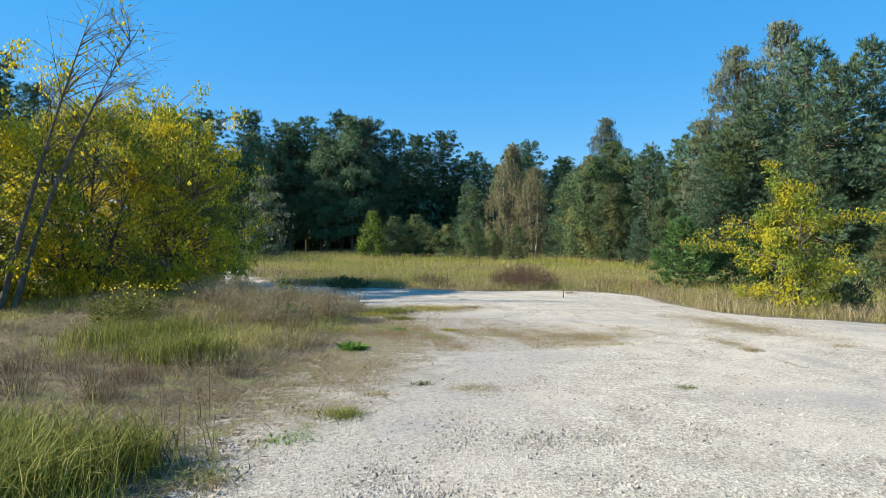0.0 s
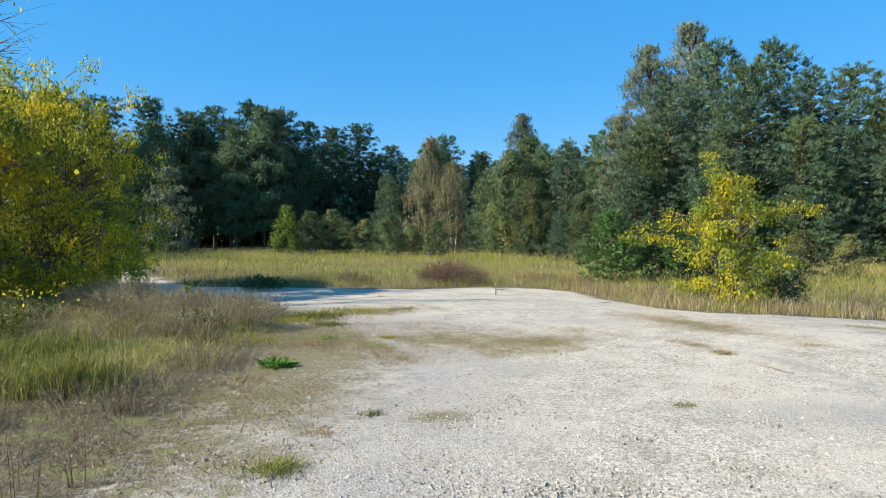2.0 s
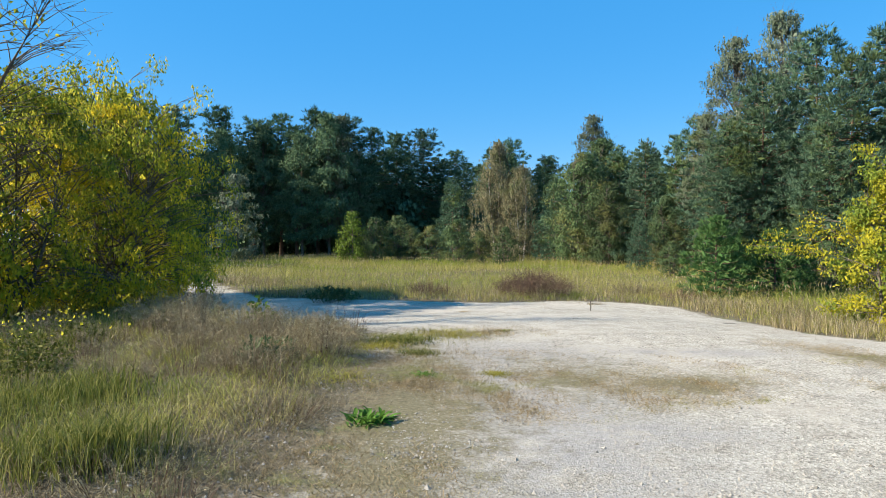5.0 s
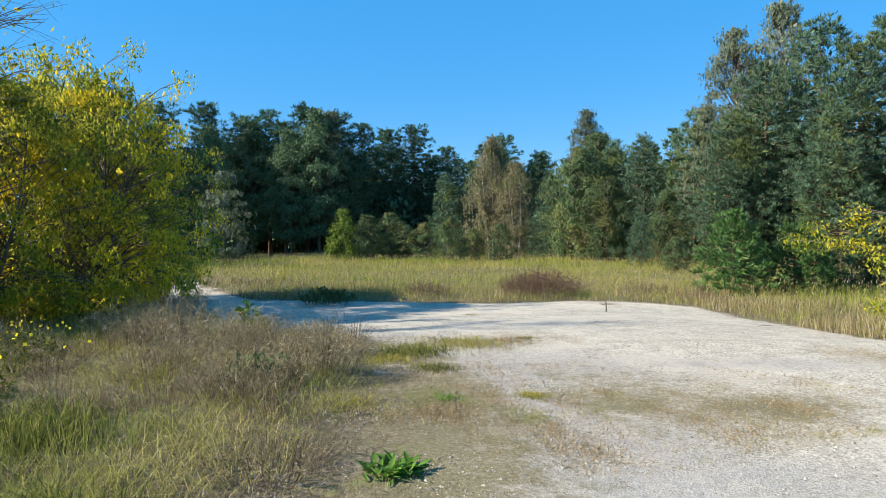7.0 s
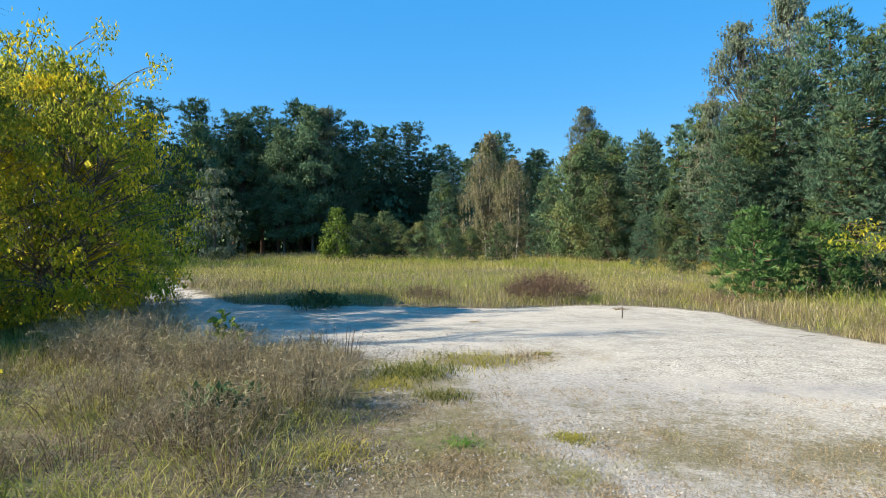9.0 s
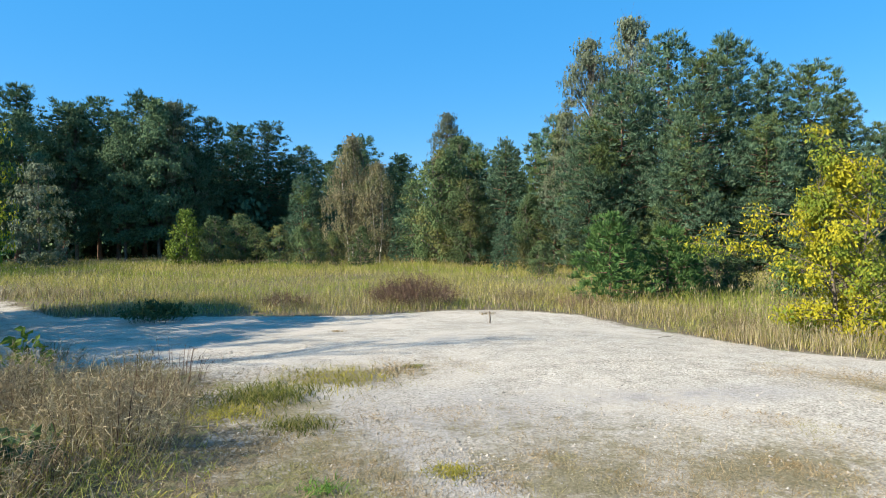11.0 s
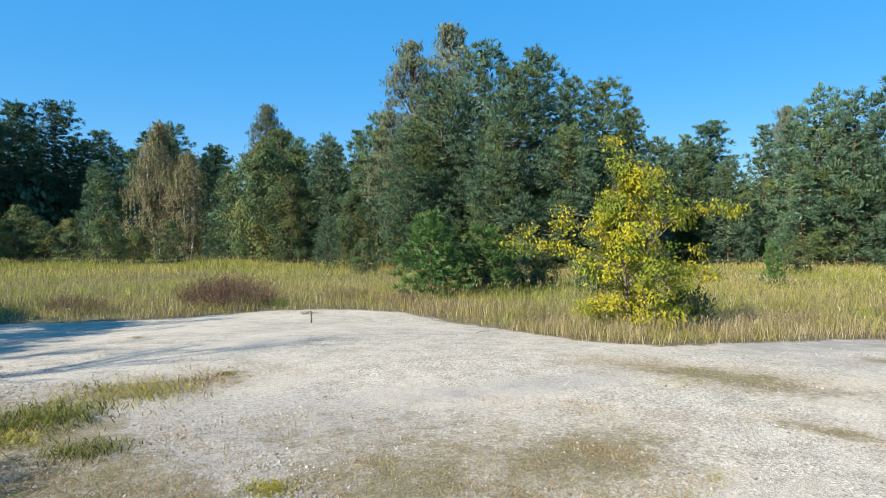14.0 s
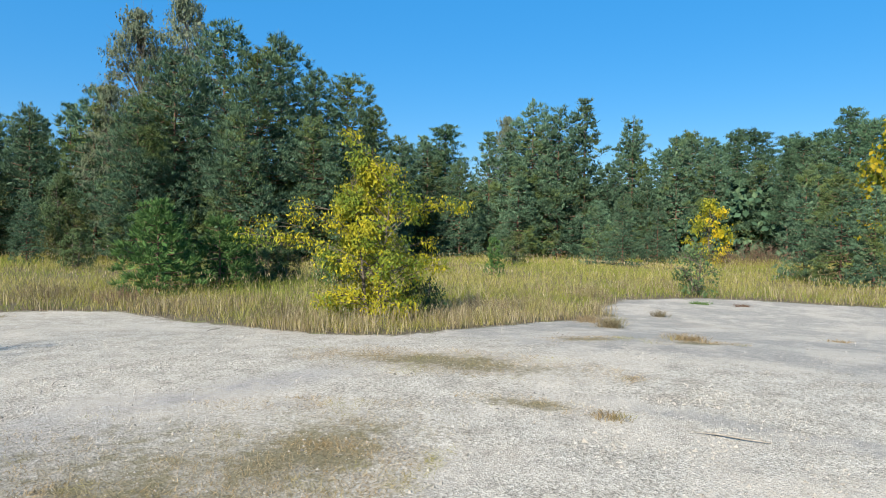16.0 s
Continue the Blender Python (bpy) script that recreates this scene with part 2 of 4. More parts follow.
def tube(points, radii, sides=6):
    """A tapered tube along a polyline."""
    p = np.asarray(points, float)
    d = unit(np.gradient(p, axis=0))
    ref = np.where(np.abs(d[:, 2:3]) > 0.9, [[1.0, 0, 0]], [[0, 0, 1.0]])
    u = unit(np.cross(d, ref))
    w = np.cross(d, u)
    a = np.linspace(0, 2 * np.pi, sides, endpoint=False)
    r = np.asarray(radii, float)[:, None, None]
    v = p[:, None] + r * (np.cos(a)[None, :, None] * u[:, None] + np.sin(a)[None, :, None] * w[:, None])
    i, j = np.meshgrid(np.arange(len(p) - 1), np.arange(sides), indexing="ij")
    a0, a1 = i * sides + j, i * sides + (j + 1) % sides
    t = np.concatenate([np.stack([a0, a1, a1 + sides], -1).reshape(-1, 3), np.stack([a0, a1 + sides, a0 + sides], -1).reshape(-1, 3)])
    return v.reshape(-1, 3), t


def leaves(c, along, size, aspect=0.4, r=rng, face=None):
    """A folded, pointed leaf of two triangles at each place c, growing along its direction; face: the way its upper side looks."""
    n = len(c)
    along = unit(along)
    side = unit(np.cross(along, unit(r.normal(size=(n, 3))) if face is None else face))
    up = np.cross(side, along)
    s = np.broadcast_to(size, (n,))[:, None]
    aspect = np.broadcast_to(aspect, (n,))[:, None]
    mid = c + along * s * 0.5 + up * s * 0.10
    v = np.stack([c, mid + side * s * aspect, c + along * s, mid - side * s * aspect], 1)
    k = np.arange(n)[:, None] * 4
    return v.reshape(-1, 3), np.concatenate([k + [0, 1, 2], k + [0, 2, 3]], 1).reshape(-1, 3)


def spikes(c, along, length, width, r=rng):
    """A thin needle, one triangle, at each place."""
    n = len(c)
    side = unit(np.cross(unit(along), r.normal(size=(n, 3)))) * np.broadcast_to(width, (n,))[:, None]
    tip = c + unit(along) * np.broadcast_to(length, (n,))[:, None]
    v = np.stack([c - side, c + side, tip], 1)
    return v.reshape(-1, 3), np.arange(n * 3).reshape(-1, 3)


def blades(c, h, w, lean, r=rng):
    """Bent grass blades of three triangles from the ground places c."""
    n = len(c)
    a = r.uniform(0, 2 * np.pi, n)
    d = np.stack([np.cos(a), np.sin(a), 0 * a], 1)
    side = np.stack([-np.sin(a), np.cos(a), 0 * a], 1)
    b = r.uniform(0, 2 * np.pi, n)
    side = np.stack([np.cos(b), np.sin(b), 0 * b], 1) * np.broadcast_to(w, (n,))[:, None]
    h = np.broadcast_to(h, (n,))[:, None]
    ln = np.broadcast_to(lean, (n,))[:, None] * h
    up = np.array([[0, 0, 1.0]])
    m = c + up * h * 0.6 + d * ln * 0.3
    t = c + up * h * (1 - 0.25 * np.minimum(ln / h, 1)) + d * ln
    v = np.stack([c - side, c + side, m - side * 0.8, m + side * 0.8, t], 1)
    k = np.arange(n)[:, None] * 5
    return v.reshape(-1, 3), np.concatenate([k + [0, 1, 3], k + [0, 3, 2], k + [2, 3, 4]], 1).reshape(-1, 3)


# ---- the lot's outline ----
LOT = np.array([(-1.9, 1.0), (-2.1, 3.6), (-2.4, 5.2), (-2.4, 8.0), (-2.2, 10.8), (-2.5, 12.6), (-3.0, 14.8), (-5.8, 16.6), (-8.8, 20.7), (-13.4, 31.4), (-16, 38),
                (-14.6, 38), (-11.6, 31.0), (-7.6, 25.1), (-4.5, 24.1), (-2.7, 23.9), (-0.1, 23.5), (2.3, 24.1), (3.8, 23.7), (5.5, 21.9), (5.6, 20.3), (5.8, 17.6),
                (5.5, 15.0), (6.0, 13.7), (7.0, 13.6), (8.5, 13.6), (10.3, 13.7), (12.9, 13.1), (13.7, 13.9), (16.6, 14.4), (18.4, 12.7), (18.8, 11.4), (19.0, 9.5), (19.6, 8.1), (19.9, 3.4), (18, -5), (18, -14), (-5, -14), (-3, -3)])


def inside(p):
    """Metres inside the lot's outline (negative outside), for an array of places."""
    p = np.asarray(p, float)[:, :2]
    best, odd = np.full(len(p), 1e9), np.zeros(len(p), bool)
    for a, b in zip(LOT, np.roll(LOT, -1, 0)):
        e = b - a
        s = np.clip(((p - a) @ e) / (e @ e), 0, 1)
        best = np.minimum(best, np.linalg.norm(p - a - s[:, None] * e, axis=1))
        hit = ((a[1] > p[:, 1]) != (b[1] > p[:, 1]))
        cross = a[0] + (p[:, 1] - a[1]) / np.where(abs(e[1]) < 1e-9, 1e-9, e[1]) * e[0]
        odd ^= hit & (p[:, 0] < cross)
    return np.where(odd, best, -best)


def blob(p, x, y, rx, ry, turn=0.0):
    """1 at the middle of an oval patch, 0 at its rim and beyond."""
    c, s = math.cos(radians(turn)), math.sin(radians(turn))
    dx, dy = p[:, 0] - x, p[:, 1] - y
    return np.clip(1 - np.hypot((dx * c + dy * s) / rx, (-dx * s + dy * c) / ry), 0, 1)


DRY_PATCHES = [(1.65, 10.6, 1.6, 1.0, 5), (-1.1, 14.4, 1.9, 1.0, 8), (-1.8, 13.0, 1.0, 1.4, 0), (-0.1, 6.6, 0.55, 0.35, 0), (-1.4, 10.0, 1.3, 1.5, 0), (0.2, 10.6, 1.3, 0.7, 0),
               (4.75, 11.7, 0.85, 2.3, 18), (3.8, 10.0, 0.25, 0.8, 15), (-1.6, 7.6, 0.9, 1.4, 0), (8.6, 9.9, 0.9, 0.4, -40), (7.7, 11.2, 1.0, 0.4, -30), (-1.5, 5.6, 0.8, 0.5, 0)]


def swell(p):
    """The ground's height: nearly level where one walks, falling a foot towards the meadow."""
    t = np.clip((np.hypot(p[:, 0] + 1, p[:, 1] - 7) - 8) / 7, 0, 1)
    return -0.3 * t * t * (3 - 2 * t) + 0.035 * np.sin(p[:, 0] * 0.55 + 1) * np.sin(p[:, 1] * 0.43) * (np.hypot(p[:, 0], p[:, 1] - 8) < 60)


# ---- ground ----
def spread(lo, hi, step, far):
    mid = np.arange(lo, hi + step, step)
    g = step * 1.22 ** np.arange(1, 60)
    g = np.cumsum(g)
    g = g[g < far]
    return np.concatenate([(lo - g)[::-1], mid, hi + g])


gx, gy = spread(-9, 17, 0.15, 1500), spread(1, 23, 0.15, 1500)
GX, GY = np.meshgrid(gx, gy)
gp = np.stack([GX.ravel(), GY.ravel()], 1)
sd = inside(gp)
bumpy = np.array([noise.fractal(Vector((x * 1.3, y * 1.3, 0)), 1.0, 2.0, 4) for x, y in gp]) if len(gp) < 120000 else np.zeros(len(gp))
gz = swell(gp) + np.where(np.hypot(gp[:, 0] - 3, gp[:, 1] - 11) < 40, 0.012 * bumpy + 0.05 * np.clip(-sd, 0, 0.8), 0.04)
ny, nx = GX.shape
ii, jj = np.meshgrid(np.arange(ny - 1), np.arange(nx - 1), indexing="ij")
q = (ii * nx + jj).ravel()
gt = np.concatenate([np.stack([q, q + 1, q + nx + 1], 1), np.stack([q, q + nx + 1, q + nx], 1)])
ground = part("ground", (np.column_stack([gp, gz]), gt), M_GROUND, smooth=True)
tagged(ground, "pale crushed limestone lot running into sandy soil and meadow", "ground", kind="structure")
soil = 1.25 * np.where((gp[:, 0] < -1) & (gp[:, 1] < 17), np.clip(0.58 - sd / 2.2, 0, 1), np.clip(0.5 - sd / 0.7, 0, 1))
asphalt = np.clip((gp[:, 0] - 5.3 - 0.5 * (gp[:, 1] < 10.5)) / 2.4, 0, 1) * np.clip(1.2 - 0.03 * np.hypot(gp[:, 0] - 12, gp[:, 1] - 9), 0, 1)
edge_x = 4.05 + 0.25 * np.clip(7 - gp[:, 1], 0, 4)
asphalt = np.maximum(asphalt, np.clip(1 - np.abs(gp[:, 0] - edge_x - 0.3) / 0.4, 0, 1) * 0.85 * (gp[:, 1] < 9.6))
mossy = np.max([blob(gp, *b) * 1.35 for b in DRY_PATCHES] + [blob(gp, 0.3, 10.9, 3.4, 2.6, 0) * 0.95, blob(gp, -1.7, 9.6, 1.9, 6.0, 0) * 1.5, blob(gp, -2.0, 6.0, 1.5, 3.0, 0) * 1.1], axis=0)
rut_x = -0.35 - 0.33 * (gp[:, 1] - 10.5) + 0.02 * (gp[:, 1] - 10.5) ** 2
mossy *= 1 - 0.9 * np.clip(1.3 - np.abs(gp[:, 0] - rut_x) / 0.22, 0, 1) * ((gp[:, 1] > 7) & (gp[:, 1] < 14))
grey = np.max([blob(gp, -1.2, 9.0, 2.6, 7.0) * 1.3, blob(gp, -0.6, 5.2, 1.0, 0.6), blob(gp, -0.4, 12.3, 2.6, 1.6, 10), blob(gp, 2.4, 12.6, 2.2, 0.5, -8), blob(gp, 3.4, 6.4, 1.4, 0.7), blob(gp, 0.5, 8.6, 1.5, 0.7)], axis=0)
for name, values in (("soil", soil), ("asphalt", asphalt), ("mossy", mossy), ("grey", np.clip(grey * 1.4, 0, 1))):
    ground.data.attributes.new(name, "FLOAT", "POINT").data.foreach_set("value", values.astype(np.float32))


def lift(p, z=0.0):
    """Places on the ground's surface under flat places p."""
    p = np.asarray(p, float)
    s = inside(p)
    near = np.hypot(p[:, 0] - 3, p[:, 1] - 11) < 40
    return np.column_stack([p[:, :2], swell(p) + np.where(near, 0.05 * np.clip(-s, 0, 0.8) - 0.008, 0.03) + z])


# ---- trees ----
def curve_points(a, b, bow, n=5):
    t = np.linspace(0, 1, n)[:, None]
    return np.asarray(a) * (1 - t) + np.asarray(b) * t + np.asarray(bow) * (4 * t * (1 - t))


def pine(name, seed, h, base, width, pads, needle, material, label, category="pine tree", power=0.75, old=False, thick=0.011, fat=0.09, per=24, puff=0.30):
    """A pine: wavy trunk, whorls of limbs, pads of needles on the limbs' outer ends, upright shoots at the top.
    base: height where foliage starts, as a share of h; pads: pads to a metre of limb; puff: a pad's radius."""
    r = np.random.default_rng(seed)
    thing = tagged(new(name), label, category)
    z = np.linspace(0, h * 0.98, 9)
    wob = np.cumsum(r.normal(0, 0.012 * h / 9, (9, 2)), 0)
    wob[0] = 0
    trunk = np.column_stack([wob, z])
    rad = h * thick * (1 - 0.93 * z / h)
    rad[0] *= 1.35
    part("trunk", tube(trunk, rad, 8), M_PINEBARK, thing, smooth=True)
    limbs, cs, ds, inner = [], [], [], []
    gap = max(0.2, min(0.42, h * 0.045))
    level = base * h + 0.05
    while level < h * 0.96:
        f = (level - base * h) / (h * (1 - base))
        if old:
            reach = width / 2 * math.sqrt(max(0.03, 1 - (f * 1.15 - 0.15) ** 2)) * (1 - 0.2 * f)
        else:
            reach = width / 2 * (1 - f) ** power * (0.6 + 0.4 * min(1, f * 6 + 0.55))
        reach = max(reach, 0.06 * width)
        root = np.array([np.interp(level, z, trunk[:, 0]), np.interp(level, z, trunk[:, 1]), level])
        start = r.uniform(0, 6.28)
        for k in range(r.integers(4, 7)):
            az = start + k * 6.28 / 5.5 + r.normal(0, 0.2)
            L = reach * r.uniform(0.6, 1.15)
            rise = L * (0.02 + 0.6 * f ** 1.5 + r.normal(0, 0.09))
            out, side = np.array([math.cos(az), math.sin(az), 0.0]), np.array([-math.sin(az), math.cos(az), 0.0])
            tip = root + out * L + [0, 0, rise]
            pts = curve_points(root, tip, (0, 0, -0.09 * L), 4)
            limbs.append(tube(pts, np.linspace(max(0.006, 0.012 * L + 0.004), 0.004, 4), 3))
            n = max(2, int(pads * L + 1))
            t = r.uniform(0.3, 1.0, n) ** 0.6
            p = np.stack([np.interp(t, np.linspace(0, 1, 4), pts[:, i]) for i in range(3)], 1)
            p += side * (r.normal(0, 0.24, n) * L * (1.25 - 0.8 * t))[:, None] + np.array([0, 0, 1.0]) * r.normal(0.05, 0.05 * L + 0.04, n)[:, None]
            cs.append(p)
            ds.append(out * 0.55 + side * r.normal(0, 0.35, n)[:, None] + [0, 0, 0.6 + 0.9 * f])
            m = int(2 + 2 * L)
            u = r.uniform(0.0, 0.5, m)[:, None]
            inner.append(root * (1 - u) + tip * u + r.normal(0, 0.12 * L + 0.03, (m, 3)))
        level += gap * r.uniform(0.8, 1.2)
    tagged(part("branchwork", merge(limbs), M_PINEBARK, thing), kind="stuff")
    c, d = np.concatenate(cs), unit(np.concatenate(ds))
    big = puff * r.uniform(0.65, 1.25, len(c))
    cc, dd, rr = np.repeat(c, per, 0), np.repeat(d, per, 0), np.repeat(big, per)[:, None]
    spray = unit(dd * 0.85 + r.normal(0, 0.75, dd.shape))
    at = cc + spray * rr * r.uniform(0.0, 0.8, (len(cc), 1)) * [1, 1, 0.6]
    geo = [spikes(at, spray * 0.8 + dd * 0.6, needle * r.uniform(0.6, 1.15, len(cc)), needle * fat, r)]
    q = np.concatenate(inner)
    geo.append(leaves(q, r.normal(0, 1, q.shape) * [1, 1, 0.5], needle * 1.7, 0.2, r))
    # the leader and its side shoots
    n = 70
    w = r.uniform(0, 1, n)
    a = r.uniform(0, 6.28, n)
    lead = np.column_stack([trunk[-1, 0] + np.cos(a) * 0.05 * width * (1 - w), trunk[-1, 1] + np.sin(a) * 0.05 * width * (1 - w), h * (0.91 + 0.085 * w)])
    geo.append(spikes(lead, np.column_stack([np.cos(a), np.sin(a), 1.6 + 0 * a]), needle * 0.8, needle * fat, r))
    part("crown", merge(geo), material, thing)
    return thing


def broadleaf(name, seed, h, base, width, clusters, per, leaf, material, label, category="tree", stems=1, droop=0.0, spread_r=0.5, bark=None, flat=1.0, lean=(0, 0), shell=0.55, aspect=0.34, bare=0, extra=(), inner=0, inner_size=0.3):
    """A broadleaf tree or shrub: one or more stems, a limb to each twig cluster, leaves round the twigs. droop: metres that birch twigs hang."""
    r = np.random.default_rng(seed)
    thing = tagged(new(name), label, category)
    bark = bark or M_BARK
    tops = []
    for s in range(stems):
        a = 6.28 * s / stems + r.uniform(0, 1)
        foot = np.array([math.cos(a), math.sin(a), 0]) * (0.05 * width if stems > 1 else 0)
        top = foot * 4 + np.array([lean[0], lean[1], h * r.uniform(0.82, 0.97)])
        pts = curve_points(foot, top, np.append(r.normal(0, 0.03 * h, 2), 0), 8)
        pts[0] = foot
        tops.append(pts)
        part("trunk", tube(pts, np.linspace(0.012 * h + 0.01, 0.006, 8) / stems ** 0.3, 7), bark, thing, smooth=True)
    n = clusters
    f = r.uniform(0, 1, n)
    zz = base * h + f * h * (1 - base)
    env = width / 2 * np.sqrt(np.clip(1 - (2 * f ** 0.8 - 0.9) ** 2, 0.05, 1)) * flat
    a = r.uniform(0, 6.28, n)
    rr = env * r.uniform(shell, 1.1, n) ** 0.8 * r.uniform(0.7, 1.12, n)
    lean_at = np.outer(zz / h, np.array(lean))
    c = np.column_stack([np.cos(a) * rr + lean_at[:, 0], np.sin(a) * rr + lean_at[:, 1], zz])
    if len(extra):
        c = np.concatenate([c, np.array(extra, float)])
        rr = np.concatenate([rr, np.linalg.norm(np.array(extra)[:, :2], axis=1)])
        n = len(c)
    limbs, lc, ld, lf = [], [], [], []
    for i in range(n):
        pts = tops[r.integers(stems)]
        k = np.clip((c[i, 2] - 0.45 * rr[i]) / h, 0.12, 0.93)
        root = np.array([np.interp(k, np.linspace(0, 1, 8), pts[:, j]) for j in range(3)])
        L = np.linalg.norm(c[i] - root)
        tw = curve_points(root, c[i], (0, 0, 0.1 * L), 4)
        if L < width * 0.75 and (leaf < 0.3 or i % 3 == 0):
            limbs.append(tube(tw, np.linspace(0.006 * L + 0.006, 0.004, 4), 3))
        for b in range(2 if leaf < 0.3 else 0):
            away = unit((c[i] - root)[None])[0] * 0.6 + r.normal(0, 0.5, 3)
            end = c[i] + away * spread_r * 0.9
            limbs.append(tube(curve_points(tw[-2], end, (0, 0, 0.04), 3), (0.006, 0.004, 0.002), 3))
        if i < bare:
            continue
        m = int(per * r.uniform(0.5, 1.4))
        off = np.clip(r.normal(0, 0.5, (m, 3)), -0.75, 0.75) * spread_r * [1, 1, 0.8]
        p = c[i] + off
        d = r.normal(0, 0.5, (m, 3)) + [0, 0, -0.85]
        if droop:
            strand = r.integers(0, 9, m)
            sx = r.normal(0, spread_r * 0.55, (9, 2))
            p = c[i] + np.column_stack([sx[strand] + r.normal(0, 0.04, (m, 2)), -r.uniform(-0.15, 1, m) * droop * (0.5 + 0.06 * strand)])
            d = r.normal(0, 0.35, (m, 3)) + [0, 0, -1]
        lc.append(p)
        ld.append(d)
        outward = unit(np.append(c[i, :2] - np.array(lean) * c[i, 2] / h, 0)[None])[0] + [0, 0, 0.8]
        lf.append(unit(p - c[i]) * 0.5 + outward * 0.8 + r.normal(0, 0.45, (m, 3)))
    tagged(part("branchwork", merge(limbs), M_BARK, thing), kind="stuff")
    lc, ld, lf = np.concatenate(lc), np.concatenate(ld), np.concatenate(lf)
    keep = lc[:, 2] > 0.05
    lc, ld, lf = lc[keep], ld[keep], lf[keep]
    geo = [leaves(lc, ld, leaf * r.uniform(0.6, 1.2, len(lc)), aspect, r, lf)]
    if inner:
        k = r.integers(0, clusters, inner)
        axis = np.column_stack([np.outer(c[k, 2] / h, np.array(lean)), c[k, 2]])
        q = axis + (c[k] - axis) * r.uniform(0.1, 0.8, (inner, 1))
        q = q[q[:, 2] > inner_size]
        geo.append(leaves(q, r.normal(0, 1, q.shape), inner_size, 0.4, r))
    part("crown", merge(geo), material, thing)
    return thing


def place(thing, used, x, y, h, h0, wide=1.0, turn=None):
    """Stands a tree of built height h0 at x, y with height h: the thing itself the first time, then a copy."""
    h += 0.25
    k = h / h0
    turn = rng.uniform(0, 360) if turn is None else turn
    z = float(lift([(x, y)])[0, 2]) - 0.03
    m = pose(x, y, z, 0, 0, turn) @ Matrix.Diagonal((k * wide, k * wide, k, 1))
    if thing.name in used:
        return copy_thing(thing, m @ Matrix.Diagonal((1 / thing.scale.x, 1 / thing.scale.y, 1 / thing.scale.z, 1)))
    used.add(thing.name)
    thing.matrix_basis = m
    return thing


USED = set()
FULL = [pine("pine_tree", 11 + i, 10, 0.04, w * 1.08, 3.7, 0.25, M_NEEDLE, "blue-green bushy pine with boughs down to the meadow", power=p) for i, (w, p) in enumerate(((5.2, 0.6), (5.6, 0.5), (4.8, 0.72)))]
BIG = [pine("pine_tree", 21 + i, 13, 0.06, w, 3.3, 0.26, M_NEEDLE, "tall spreading blue-green pine in the grove by the meadow", power=q, per=26, puff=0.32) for i, (w, q) in enumerate(((8.6, 0.5), (8.0, 0.6)))]
TALL = [pine("pine_tree", 31 + i, 18, b, w, 1.6, 0.34, M_NEEDLE_DARK, "tall dark forest pine with a bare lower trunk", old=(i != 0), power=0.5, fat=0.11, per=24, puff=0.5) for i, (w, b) in enumerate(((6.6, 0.38), (7.4, 0.28), (6.0, 0.45)))]
YOUNG = [pine("young_pine", 41 + i, 2.2, 0.03, 1.9, 9.0, 0.13, M_NEEDLE_YOUNG, "young dense green pine standing in tall grass", "young pine", power=0.6, thick=0.02, per=26, puff=0.12) for i in range(2)]
BIRCH = [broadleaf("birch_tree", 51 + i, 15, 0.22, 5.8, 320, 100, 0.13, M_BIRCH, "tall grey-green birch with hanging twigs", "birch tree", 1, 0.5, 0.6, M_BIRCHBARK, shell=0.45, inner=250, inner_size=0.3) for i in range(2)]
WEEP = [broadleaf("birch_tree", 56 + i, 10, 0.08, 5.0, 210, 70, 0.14, M_WEEPING, "birch with brownish turning leaves and pale trunks", "birch tree", 4, 1.0, 0.5, M_BIRCHBARK, shell=0.3, inner=300, inner_size=0.35) for i in range(2)]
MIXED = [broadleaf("broadleaf_tree", 61 + i, 8, 0.03, 5.0, 230, 60, 0.15, M_MIXED, "dense green broadleaf tree at the edge of the wood", "broadleaf tree", 2, 0, 0.5, inner=500, inner_size=0.4) for i in range(2)]
SHRUB = [broadleaf("shrub", 66 + i, 4, 0.02, 3.2, 110, 45, 0.13, M_MIXED, "green shrub at the meadow's edge", "shrub", 4, 0, 0.34, inner=200, inner_size=0.3) for i in range(2)]
FORESTLEAF = [broadleaf("broadleaf_tree", 71, 18, 0.15, 8.5, 260, 50, 0.28, M_FOREST, "tall dark broadleaf tree among the forest pines", "broadleaf tree", 1, 0, 0.85, inner=600, inner_size=0.7)]

